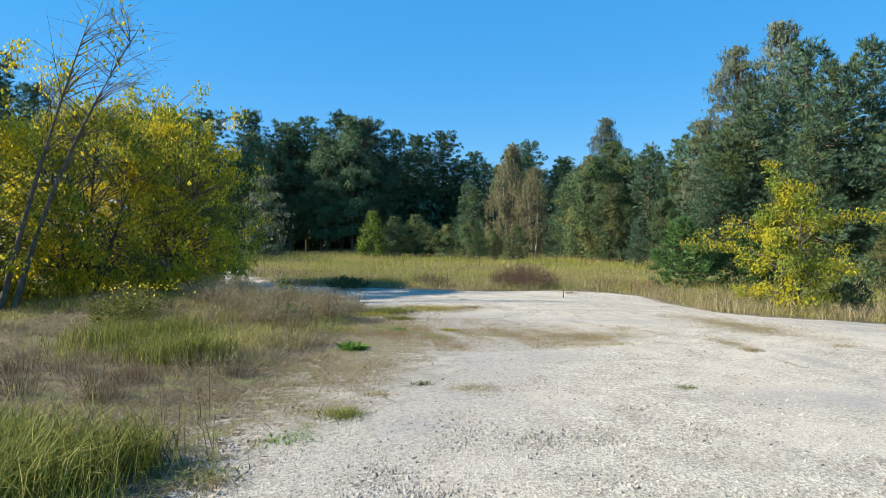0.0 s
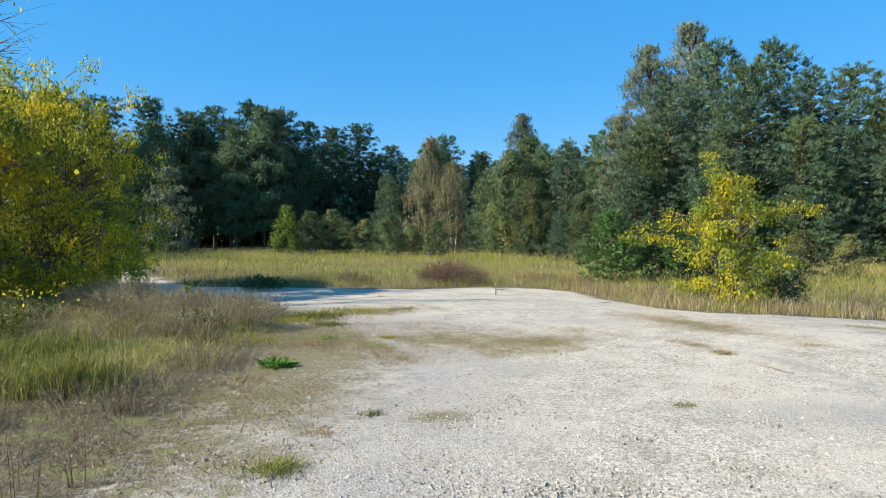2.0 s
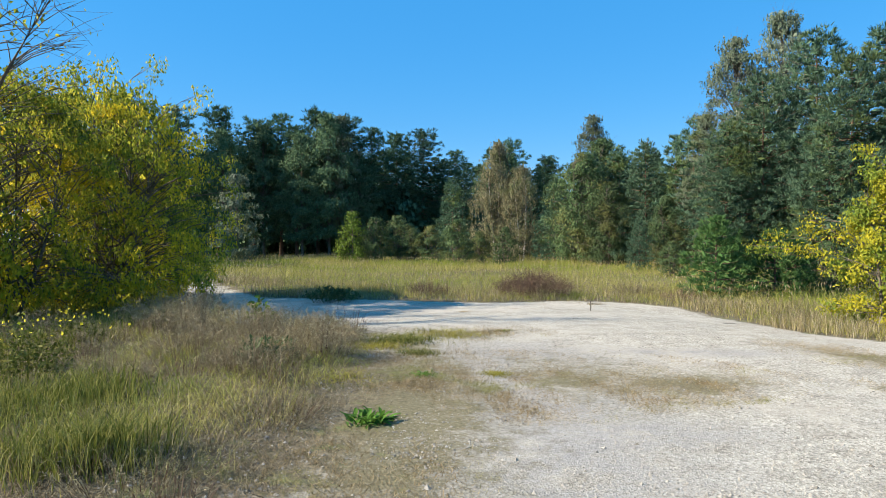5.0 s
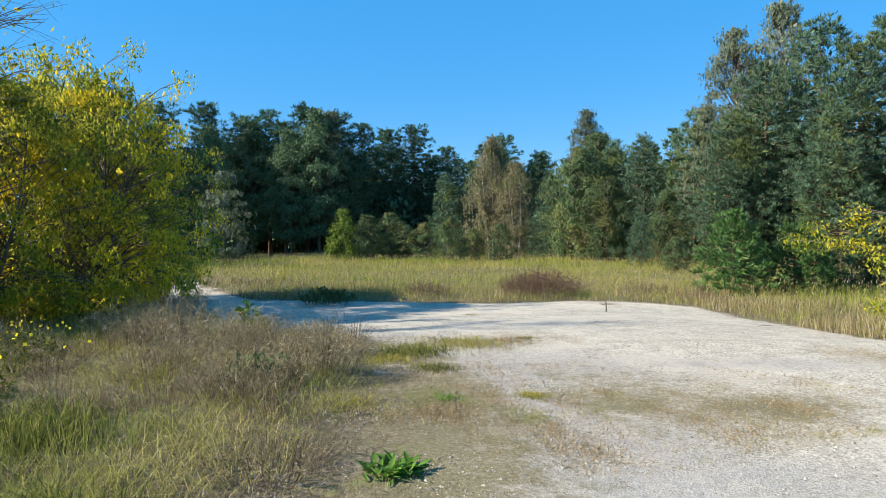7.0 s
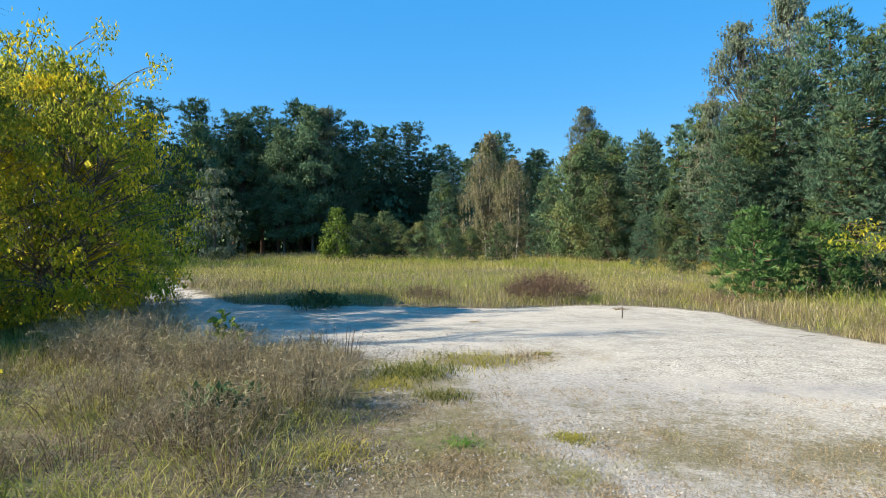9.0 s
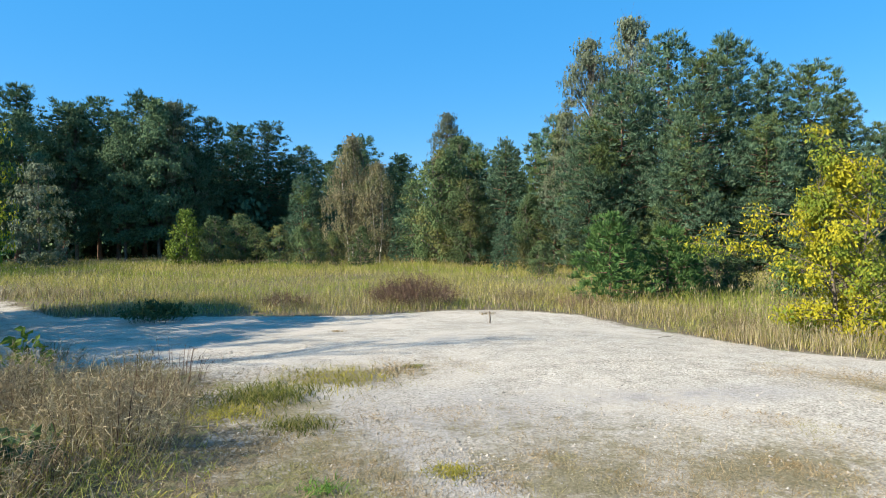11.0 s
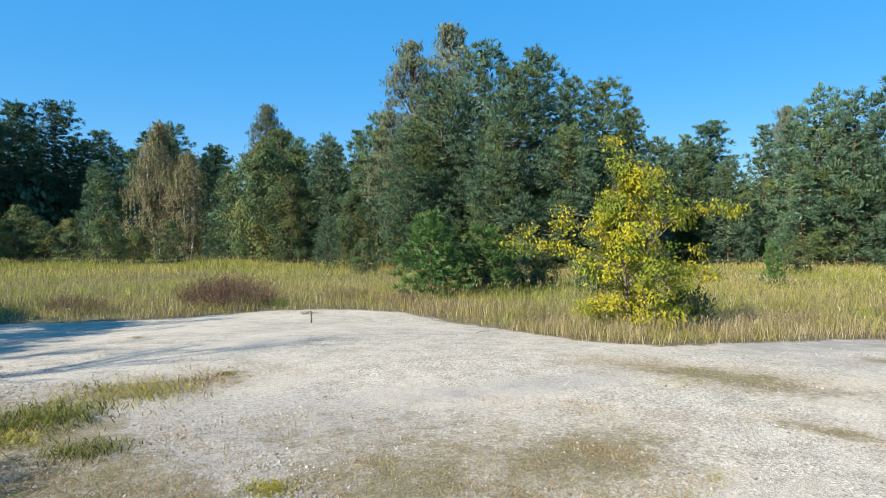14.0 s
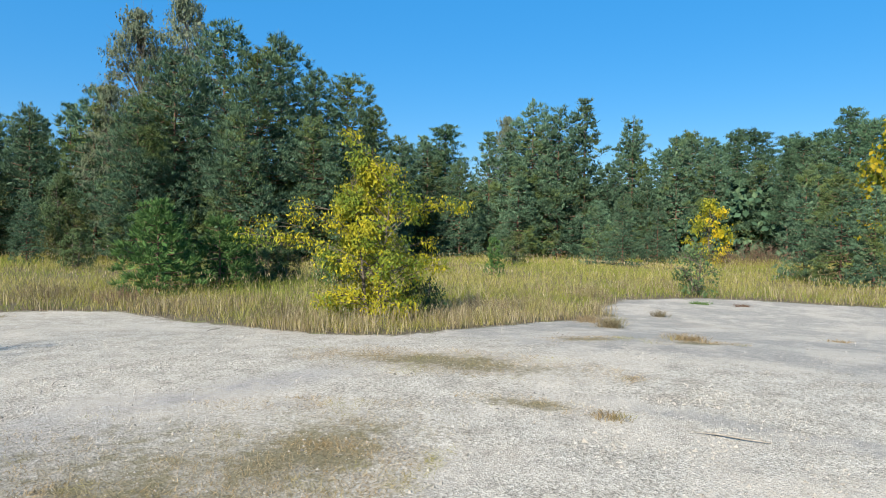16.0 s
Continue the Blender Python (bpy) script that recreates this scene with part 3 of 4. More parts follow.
TREES = [
    (WEEP, 10, 0.9, (3.2, 65.9, 11.6), (5.4, 63.8, 9.2)),
    (BIRCH, 15, 0.9, (14.8, 76.6, 16.4), (16.4, 47.5, 10.6), (20.4, 51.8, 17.2), (23.6, 51.2, 19.0), (45.7, 37.2, 12.0), (-15.5, 84.0, 18.0)),
    ([broadleaf("birch_tree", 59, 8, 0.06, 4.4, 85, 85, 0.2, M_BIRCH, "young olive-green birch at the forest's edge", "birch tree", 1, 0.5, 0.6, M_BARK)], 8, 1.0, (-21.6, 62.4, 8.2)),
    (MIXED, 8, 1.0, (9.8, 57.2, 9.2), (12.6, 62.0, 11.0), (11.2, 53.5, 6.4), (13.0, 45.2, 4.6)),
    (SHRUB, 4, 1.1, (-8.5, 62.4, 3.9), (-6.4, 63.7, 4.2), (-3.3, 61.9, 3.2), (-0.9, 58.0, 3.6), (12.3, 26.0, 1.7), (13.4, 26.4, 1.6), (11.4, 27.0, 1.7),
     (16.6, 23.8, 1.6), (15.2, 24.5, 1.8), (11.0, 38.5, 1.7), (3.2, 56.2, 2.9), (31.5, 27.5, 1.8), (-5.0, 62.5, 3.0), (1.2, 60.5, 2.6)),
    (FULL, 10, 1.0, (-1.3, 72.0, 8.9), (-0.2, 74.0, 7.5), (8.1, 61.5, 7.8), (13.7, 52.2, 9.4), (11.5, 60.0, 9.6), (15.2, 41.4, 6.4), (14.6, 55.0, 10.2), (13.3, 58.5, 10.0), (15.6, 51.0, 9.8), (16.0, 48.5, 10.6), (18.2, 45.5, 9.8), (39.7, 41.9, 10.0), (38.6, 40.4, 9.2), (37.0, 42.0, 9.6), (41.6, 36.3, 10.1),
     (41.7, 32.3, 12.3), (41.8, 30.1, 11.2), (42.7, 28.3, 12.0), (45.0, 25.6, 10.8), (36.4, 35.4, 7.2), (38.3, 31.5, 7.4), (46.2, 22.6, 9.2), (48.4, 22.2, 9.6), (40.2, 33.4, 9.6),
     (47.9, 20.4, 8.4), (49.6, 17.5, 7.6), (48.2, 13.8, 8.2), (33.9, 21.6, 4.2), (35.1, 23.7, 3.8), (37.0, 20.7, 4.0), (28.4, 11.5, 4.8), (27.5, 10.1, 4.3), (26.8, 9.0, 3.6),
     (27.9, 8.0, 4.3), (43.4, 26.8, 7.0), (44.2, 24.0, 6.0), (34.0, 39.6, 6.5), (10.8, 44.0, 3.2)),
    (BIG, 13, 1.0, (21.2, 42.4, 14.6), (17.8, 42.2, 11.8), (24.6, 41.2, 14.4), (21.0, 38.8, 12.2), (25.0, 38.4, 11.9), (27.0, 37.6, 11.8), (27.8, 36.0, 9.8), (15.6, 42.0, 8.9), (19.0, 37.4, 8.6), (23.0, 36.0, 8.4)),
    (TALL, 18, 1.0, (51.2, 19.7, 10.2), (54.0, 16.1, 9.4), (49.2, 12.1, 10.6), (46.0, 15.2, 7.4), (47.4, 10.6, 9.4), (52.0, 22.0, 9.8), (50.5, 15.0, 9.0)),
]
count = 0
for kinds, h0, wide, *spots in TREES:
    for x, y, h in spots:
        place(kinds[count % len(kinds)], USED, x, y, h, h0, wide * rng.uniform(0.92, 1.1))
        count += 1
# the young pines between lot and grove
for k, (x, y, h) in enumerate(((7.6, 24.3, 2.5), (9.6, 24.4, 2.1), (8.7, 25.6, 1.8), (21.1, 22.0, 1.5), (10.7, 25.2, 1.8))):
    place(YOUNG[k % 2], USED, x, y, h, 2.2, 1.15 if h > 1.5 else 0.7)

# the forest that closes the meadow, its front row first
FRONT = [(-30.9, 82.4, 19.2), (-27.4, 85.7, 18.0), (-24.1, 86.7, 19.0), (-19.1, 85.9, 19.6), (-15.3, 86.6, 18.4), (-12.3, 88.1, 17.4), (-9.1, 91.5, 17.4), (-5.5, 92.8, 17.8), (-0.9, 96.0, 15.4),
         (4.6, 94.9, 15.6), (7.0, 93.7, 16.4), (12.4, 94.2, 13.8), (-21.5, 84.4, 17.0), (-33.5, 76.0, 17.6), (-36.5, 70.5, 17.0)]
for k, (x, y, h) in enumerate(FRONT):
    place(TALL[k % 3], USED, x, y, h, 18, 1.15)
for k, (x, y, h) in enumerate(((-25.5, 83.5, 16.5), (-17.0, 83.0, 17.6), (-20.2, 82.0, 15.0), (-29.0, 79.0, 15.0), (-13.5, 84.5, 13.0), (-33, 72.5, 14.0), (2.5, 93, 12.5))):
    place(FORESTLEAF[0], USED, x, y, h, 18, 0.95)
for k in range(36):
    x = -52 + 104 * ((k * 0.618034) % 1)
    y = 90 + 1.0 * rng.uniform(0, 22) - 0.25 * max(0, x - 12) * 1.2
    place(TALL[k % 3], USED, x, y, rng.uniform(14.5, 17.0) if x < -8 else rng.uniform(12.0, 15.0), 18, 1.2)
for k in range(9):
    place(TALL[k % 3], USED, -38 - rng.uniform(0, 14), 30 + 52 * k / 9, rng.uniform(14, 17.5), 18, 1.15)
for k, (x, y) in enumerate(((18, 64), (14, 66), (10, 70), (21, 59), (16, 60), (12, 64), (20, 55), (17.5, 54))):
    place(FULL[k % 3], USED, x, y, 8.2, 10, 1.2)
for k in range(15):
    a = k / 15
    place(TALL[k % 3], USED, 22 + 34 * a + rng.normal(0, 1.5), 60 - 32 * a + rng.uniform(0, 8), rng.uniform(9.5, 11.5), 18, 1.4)

scrub = broadleaf("shrub", 75, 5, 0.02, 5.5, 62, 30, 0.45, M_NEEDLE_DARK, "dark undergrowth between the forest trunks", "shrub", 4, 0, 1.0)
for k in range(50):
    x = -46 + 74 * k / 50
    place(scrub, USED, x + rng.normal(0, 0.6), 93 + rng.uniform(-3, 5) - 0.35 * max(0, -x - 28), rng.uniform(4, 6.5), 5, 1.25)
for x, y, h in ((-10, 92, 9), (-8, 95, 9), (-12, 96, 10), (-6, 97, 9), (-3, 99, 8), (-14, 92, 8), (-16.5, 94, 9), (-23, 93, 9), (-27, 92, 9)):
    place(scrub, USED, x, y, h, 5, 0.9)
for k in range(24):
    place(scrub, USED, -40 + 60 * k / 24, 103 + rng.uniform(-2, 2), rng.uniform(5, 7), 5, 1.3)
for k in range(15):
    place(scrub, USED, 46.5 + k * 0.75 + rng.uniform(0, 1), 27 - 1.5 * k, rng.uniform(4, 6), 5, 1.2)
for k in range(24):
    place(scrub, USED, 24 + 1.6 * k, 63 - 1.5 * k + rng.uniform(-1, 1), rng.uniform(4, 6), 5, 1.3)
for k in range(10):
    place(TALL[k % 2], USED, 52.5 + rng.uniform(0, 5), 30 - 2.6 * k, rng.uniform(9.5, 11), 18, 1.4)

# ---- the box elders beside the lot ----
ELDER_LABEL = "box elder with green and yellowing autumn leaves, branches to the ground"
ELDER = [broadleaf("box_elder_tree", 81 + i, 6, 0.02, 6.2, 270, 72, 0.125, M_ELDER, ELDER_LABEL, "box elder", 4, 0, 0.36, shell=0.7, lean=l, aspect=0.24, inner=250, inner_size=0.25,
                   extra=[(1.2, 0.4, 6.5), (1.3, 0.5, 6.9), (-1.1, 0.9, 6.2), (-1.2, 1.0, 6.6), (0.2, -1.4, 6.3), (2.4, -0.6, 5.6), (2.7, -0.7, 5.9), (-2.2, -1.3, 5.7), (3.4, 0.6, 4.2), (3.6, 0.5, 3.4), (2.6, -1.8, 0.9), (1.4, -2.9, 0.8), (-0.6, -3.1, 0.9), (2.9, 0.8, 0.8), (-2.4, -2.2, 1.0), (3.2, -0.4, 1.5)]) for i, l in enumerate(((0.5, 0.2), (0.2, -0.3)))]
# the two at x -18 are added out of view, to shade the others' foot
for k, (x, y, h, w, turn) in enumerate(((-10.8, 20.8, 6.0, 0.9, 20), (-11.6, 17.6, 5.6, 0.95, 150), (-13.8, 15.4, 6.2, 1.0, 260), (-18.5, 16.5, 4.2, 1.0, 30), (-18.0, 12.2, 4.4, 1.0, 140), (-13.8, 23.0, 6.6, 1.0, 75), (-12.0, 24.8, 5.6, 0.9, 200))):
    place(ELDER[k % 2], USED, x, y, h, 6, w, turn)
sparse = broadleaf("box_elder_tree", 91, 7.2, 0.50, 2.8, 80, 9, 0.13, M_ELDER, "leaning box elder with a thin, nearly bare crown", "box elder", 2, 0, 0.7, lean=(2.3, 0.6), aspect=0.28, bare=50)
place(sparse, USED, -11.3, 14.4, 7.2, 7.2, 1.0, 0)

# the small yellow box elder at the lot's edge
ARMS = [(-0.7, 0.5, 1.55), (-1.0, 0.75, 1.7), (-1.3, 0.95, 1.75), (-1.55, 1.15, 1.7), (-1.75, 1.3, 1.8), (-1.4, 1.1, 2.05), (-0.95, 0.7, 2.1), (-0.9, 0.8, 2.4),
        (0.6, -0.5, 2.2), (0.85, -0.7, 2.45), (1.1, -0.9, 2.5), (1.25, -1.0, 2.4), (0.7, -0.6, 1.3), (0.95, -0.8, 1.2), (-0.2, 0.1, 3.5), (-0.3, 0.2, 3.75), (-0.25, 0.15, 3.3), (0.3, -0.2, 3.1),
        (-0.5, 0.3, 0.35), (-0.3, -0.4, 0.45), (0.2, -0.5, 0.3), (0.5, -0.2, 0.5), (0.1, 0.45, 0.4), (-0.6, -0.1, 0.7), (0.55, 0.2, 0.75), (-0.2, -0.6, 0.8), (0.3, -0.6, 0.9), (0.0, 0.0, 0.6)]
yellow = broadleaf("box_elder_sapling", 95, 3.3, 0.04, 1.9, 105, 115, 0.078, M_YELLOW, "small box elder with bright yellow autumn leaves in tall grass", "small tree", 3, 0, 0.24, aspect=0.26, shell=0.2, extra=ARMS)
place(yellow, USED, 7.45, 15.7, 2.95, 3.3, 1.15, 0)


maple = broadleaf("maple_tree", 101, 5, 0.10, 3.0, 60, 40, 0.22, M_ELDER, "slender maple with yellow autumn leaves before the pines", "maple tree", 1, 0, 0.5)
for x, y, h in ((39.6, 18.3, 3.9), (32.3, 8.3, 6.6)):
    place(maple, USED, x, y, h, 5)
lime = broadleaf("young_maple", 103, 4.2, 0.02, 2.3, 50, 45, 0.2, M_LIME, "small bright yellow-green tree at the forest's edge", "young maple", 1, 0, 0.5)
place(lime, USED, -10.6, 61.1, 4.3, 4.2)
thorn = broadleaf("shrub", 104, 1.3, 0.05, 1.2, 45, 26, 0.075, M_MIXED, "thin olive-green shrub in the grass by the asphalt", "shrub", 4, 0, 0.2)
place(thorn, USED, 18.9, 13.0, 1.35, 1.3)
under = broadleaf("shrub", 105, 1.0, 0.05, 1.0, 40, 40, 0.075, M_MIXED, "dark green leafy shrub growing beside the yellow sapling", "shrub", 3, 0, 0.2)
for x, y, h in ((8.9, 15.6, 0.7), (13.2, 23.0, 1.3)):
    place(under, USED, x, y, h, 1.0)


# ---- meadow ----
def polar(n, near, far, lo, hi, r):
    """Places over a fan of ground, thinning out with distance; with their distance."""
    d = r.uniform(near, far, n)
    a = np.radians(r.uniform(lo, hi, n))
    return np.column_stack([np.sin(a) * d, 6.0 + np.cos(a) * d]), d


def drift(p, scale, seed):
    """Soft random drifts between about 0 and 1."""
    r = np.random.default_rng(seed)
    s = np.zeros(len(p))
    for k in range(7):
        u = r.normal(0, 1, 2) * scale * (0.6 + 0.3 * k)
        s += np.sin(p @ u + r.uniform(0, 6.28)) / (1 + 0.25 * k)
    return 1 / (1 + np.exp(-1.4 * s))


r = np.random.default_rng(201)
p, d = polar(290000, 7, 92, -42, 92, r)
s = inside(p)
keep = (s < -0.25) & ~((p[:, 0] < -2) & (p[:, 1] < 20.5)) & ~((p[:, 0] < -8.5) & (p[:, 1] < 27))
p, d, s = p[keep], d[keep], s[keep]
tall = (0.24 + 0.34 * drift(p, 0.5, 1)) * np.clip(0.4 + -s / 5, 0.35, 1.0) * np.where((p[:, 0] < 3) & (p[:, 1] < 33), 0.8, 1.0)
near = d < 38
tip = np.column_stack([r.normal(0, 0.35, (len(p), 2)), np.ones(len(p))])
part_grass = part("meadow_grass", merge([blades(lift(p[near]), tall[near] * r.uniform(0.5, 1.35, near.sum()), 0.0010 + 0.00014 * d[near], r.uniform(0.3, 1.9, near.sum()), r),
                                         spikes(lift(p[~near]), tip[~near], tall[~near] * r.uniform(0.6, 1.3, (~near).sum()), 0.003 + 0.0003 * d[~near], r)]), M_MEADOW)
tagged(part_grass, "tall yellow-green meadow grass with dry seed heads", "grass", kind="stuff")
# seed heads that stand over the blades
p2 = p[r.uniform(size=len(p)) < 0.10]
d2 = np.hypot(p2[:, 0], p2[:, 1] - 6)
t2 = (0.42 + 0.3 * drift(p2, 0.5, 1)) * np.clip(0.5 - inside(p2) / 5, 0.45, 1.0)
top = lift(p2) + np.column_stack([r.normal(0, 0.05, (len(p2), 2)), t2 * 0.82])
heads = merge([leaves(top, r.normal(0, 0.25, (len(p2), 3)) + [0, 0, 1], 0.09 + 0.0016 * d2, 0.09, r),
               spikes(lift(p2), top - lift(p2), t2 * 0.85, 0.0015 + 0.00012 * d2, r)])
tagged(part("seed_heads", heads, M_DRY), "dry straw-coloured seed heads over the meadow grass", "grass", kind="stuff")
# brownish weeds along the lot's edge
p, d = polar(190000, 6, 30, -35, 88, r)
s = inside(p)
keep = (s < 0.12) & (s > -7) & ~((p[:, 0] < -2) & (p[:, 1] < 20.5)) & (r.uniform(size=len(p)) < drift(p, 1.3, 5) * np.clip(1.1 + s / 6, 0, 1))
p, d = p[keep], d[keep]
tagged(part("dry_fringe", blades(lift(p), (0.12 + 0.3 * drift(p, 1.3, 5)) * r.uniform(0.5, 1.3, len(p)), 0.0016 + 0.0002 * d, r.uniform(0.1, 0.8, len(p)), r), M_DRY),
       "brown dry weeds along the edge of the gravel", "weeds", kind="stuff")

# short, leaning growth between the taller stalks
p, d = polar(70000, 6, 24, -30, 88, r)
s = inside(p)
keep = (s < -0.05) & (s > -5) & ~((p[:, 0] < -2) & (p[:, 1] < 20.5)) & (r.uniform(size=len(p)) < 0.35 + 0.65 * drift(p, 0.9, 6))
p, d = p[keep], d[keep]
tagged(part("low_grass", blades(lift(p), 0.2 * r.uniform(0.4, 1.5, len(p)), 0.0016 + 0.00025 * d, r.uniform(0.5, 1.8, len(p)), r), M_MEADOW), "short leaning grass along the edge of the meadow", "grass", kind="stuff")

# ---- weeds on the waste ground beside the lot ----
p = np.column_stack([r.uniform(-15, -1.6, 260000), r.uniform(-0.5, 19.5, 260000)])
s = inside(p)
clump = drift(p, 1.5, 9)
keep = (s < 0.15) & (p[:, 0] > -0.75 * np.maximum(p[:, 1], 1) - 3) & (r.uniform(size=len(p)) < (0.15 + 0.85 * clump) * np.clip(0.55 - s / 1.2, 0, 1) * np.where(p[:, 1] < 7.3, 0.8, 1.0))
p, clump, s = p[keep], clump[keep], s[keep]
low = np.where(p[:, 1] < 7.3, 0.4, 1.0) * np.clip(0.4 - s / 1.5, 0.3, 1)
green = ((drift(p, 0.9, 12) > 0.7) | (np.hypot((p[:, 0] + 4.4) / 1.9, (p[:, 1] - 9.2) / 1.6) < 1)) & (r.uniform(size=len(p)) < 0.7)
for name, pick, m, label in (("dry_weeds", ~green, M_DRY, "grey-brown dry weeds and straw on sandy soil"), ("green_weeds", green, M_MEADOW, "yellow-green grass among the dry weeds")):
    c = p[pick]
    n = len(c)
    tagged(part(name, blades(lift(c), (0.05 + 0.14 * clump[pick] ** 1.5) * low[pick] * r.uniform(0.4, 1.8, n), 0.0011 + 0.00016 * c[:, 1], r.uniform(0.4, 2.4, n), r), m), label, "weeds", kind="stuff")
# straw and litter lying flat over the sandy soil
p = np.column_stack([r.uniform(-11, -1.2, 120000), r.uniform(2.5, 16, 120000)])
s = inside(p)
p = p[(s < 0.9) & (p[:, 0] > -0.75 * p[:, 1] - 3) & (r.uniform(size=len(p)) < (0.2 + 0.8 * drift(p, 2.2, 19)) * np.clip(0.7 - s / 1.3, 0, 1))]
tagged(part("straw_litter", spikes(lift(p, 0.004), r.normal(0, 1, (len(p), 3)) * [1, 1, 0.25] + [0, 0, 0.35], 0.09 * r.uniform(0.4, 1.8, len(p)), 0.0028, r), M_LITTER),
       "brown straw, twigs and leaf litter on sandy soil", "litter", kind="stuff")
# rank dark grass under the box elders
p = np.column_stack([r.uniform(-16, -6.5, 26000), r.uniform(13, 26, 26000)])
p = p[(inside(p) < -0.5) & (p[:, 1] > 7.5 - 0.62 * p[:, 0])]
tagged(part("shaded_grass", blades(lift(p), 0.3 * r.uniform(0.4, 1.4, len(p)), 0.006, r.uniform(0.1, 0.8, len(p)), r), M_GRASS), "rank green grass under the box elders", "grass", kind="stuff")
# thin matted growth on the dry patches of the lot
P = []
for x, y, rx, ry, turn in DRY_PATCHES + [(-4.0, 5.6, 2.2, 1.5, 0), (-6.2, 7.2, 2.8, 1.8, 0), (-3.1, 7.0, 1.2, 1.6, 0), (-2.8, 9.4, 1.2, 1.6, 0), (0.2, 11.0, 2.8, 1.8, 0), (-1.7, 10.6, 1.3, 2.6, 0), (-1.9, 7.4, 0.9, 2.2, 0), (-0.3, 10.0, 1.5, 1.2, 0)]:
    n = int(6000 * rx * ry)
    a, q = r.uniform(0, 6.28, n), r.uniform(0, 1, n) ** 0.62
    u, v = np.cos(a) * q * rx, np.sin(a) * q * ry
    c, sn = math.cos(radians(turn)), math.sin(radians(turn))
    P.append(np.column_stack([x + u * c - v * sn, y + u * sn + v * c]))
P = np.concatenate(P)
P = P[(r.uniform(size=len(P)) < drift(P, 3.0, 15)) & (inside(P) > -6)]
tagged(part("matted_grass", spikes(lift(P), r.normal(0, 1, (len(P), 3)) * [1, 1, 0.3] + [0, 0, 0.7], 0.045 * r.uniform(0.4, 1.7, len(P)), 0.0024, r), M_MAT), "thin brown matted grass on the gravel", "grass", kind="stuff")


def weed_bush(name, x, y, h, w, stems, material, label, category="weed", twigs=5, seed=0, leaf=0.0, leaf_material_=None):
    """A wiry dead or dying bush: stems that fan out from one root, each with fine twigs."""
    r = np.random.default_rng(300 + seed)
    thing = tagged(new(name), label, category)
    thing.location = lift([(x, y)])[0]
    a, tilt = r.uniform(0, 6.28, stems), r.uniform(0, 1, stems) ** 0.7
    L = h * r.uniform(0.55, 1.1, stems)
    tip = np.column_stack([np.cos(a) * tilt * w / 2, np.sin(a) * tilt * w / 2, L * (1 - 0.5 * tilt ** 2)])
    foot = np.column_stack([np.cos(a) * tilt * w * 0.36, np.sin(a) * tilt * w * 0.36, 0 * a])
    tubes = [tube(curve_points(f, t, (0, 0, 0.12 * h), 4), (0.003, 0.0025, 0.002, 0.001), 3) for f, t in zip(foot[:60], tip[:60])]
    tagged(part("stemwork", merge(tubes), M_RUST if leaf == 0 else material, thing), kind="stuff")
    n = stems * twigs
    k = np.repeat(np.arange(stems), twigs)
    u = r.uniform(0.25, 1, n)[:, None]
    c = foot[k] * (1 - u) + tip[k] * u + np.array([0, 0, 0.4 * h]) * u * (1 - u)
    dirs = unit(tip - foot)[k] * 0.35 + r.normal(0, 0.75, (n, 3))
    geo = [spikes(c, dirs, h * r.uniform(0.08, 0.24, n), 0.0013 + 0.0009 * w, r), spikes(foot, tip - foot, np.linalg.norm(tip - foot, axis=1), 0.0018, r)]
    tagged(part("twigwork", merge(geo), material, thing), kind="stuff")
    if leaf:
        part("foliage", leaves(c, dirs, leaf * r.uniform(0.6, 1.2, n), 0.3, r), leaf_material_, thing)
    return thing


BROWN = "wiry brown dry weed bush on the sandy ground"
for k, (x, y, h, w, n) in enumerate(((-3.0, 11.9, 0.62, 1.5, 330), (-3.7, 12.6, 0.6, 1.6, 260), (-4.4, 13.3, 0.62, 1.8, 260), (-5.6, 14.0, 0.7, 1.9, 260), (-6.6, 15.0, 0.75, 1.8, 240), (-3.5, 10.9, 0.45, 1.5, 240), (-3.4, 14.3, 0.4, 1.2, 160),
                                     (-4.6, 11.6, 0.5, 1.6, 240), (-7.8, 13.4, 0.55, 1.9, 200), (-4.9, 10.2, 0.4, 1.4, 160), (-2.9, 13.3, 0.42, 1.0, 160), (-6.4, 12.2, 0.42, 1.6, 160), (-2.7, 8.9, 0.25, 1.3, 140), (-3.1, 7.2, 0.22, 1.3, 110), (-7.4, 18.6, 0.6, 1.7, 200), (-8.6, 21.4, 0.55, 1.8, 180), (-6.4, 16.6, 0.5, 1.5, 180), (-5.2, 17.0, 0.35, 1.3, 120), (-9.6, 24.6, 0.6, 1.6, 160))):
    tagged(weed_bush("dry_weed_bush", x, y, h, w, n, M_DRY, BROWN, "dry weed", 12, k), group="dry weed bushes")
sow = np.random.default_rng(88)
for k in range(46):
    y = sow.uniform(5.0, 14.5)
    x = -2.3 - 0.05 * y - sow.uniform(0, 1) ** 1.3 * (0.42 * y + 1.2)
    h = sow.uniform(0.14, 0.30) * (0.7 + 0.05 * y)
    tagged(weed_bush("dry_weed_bush", x, y, h, h * sow.uniform(2.2, 3.6), 55, M_DRY, BROWN, "dry weed", 8, 100 + k), group="dry weed bushes")
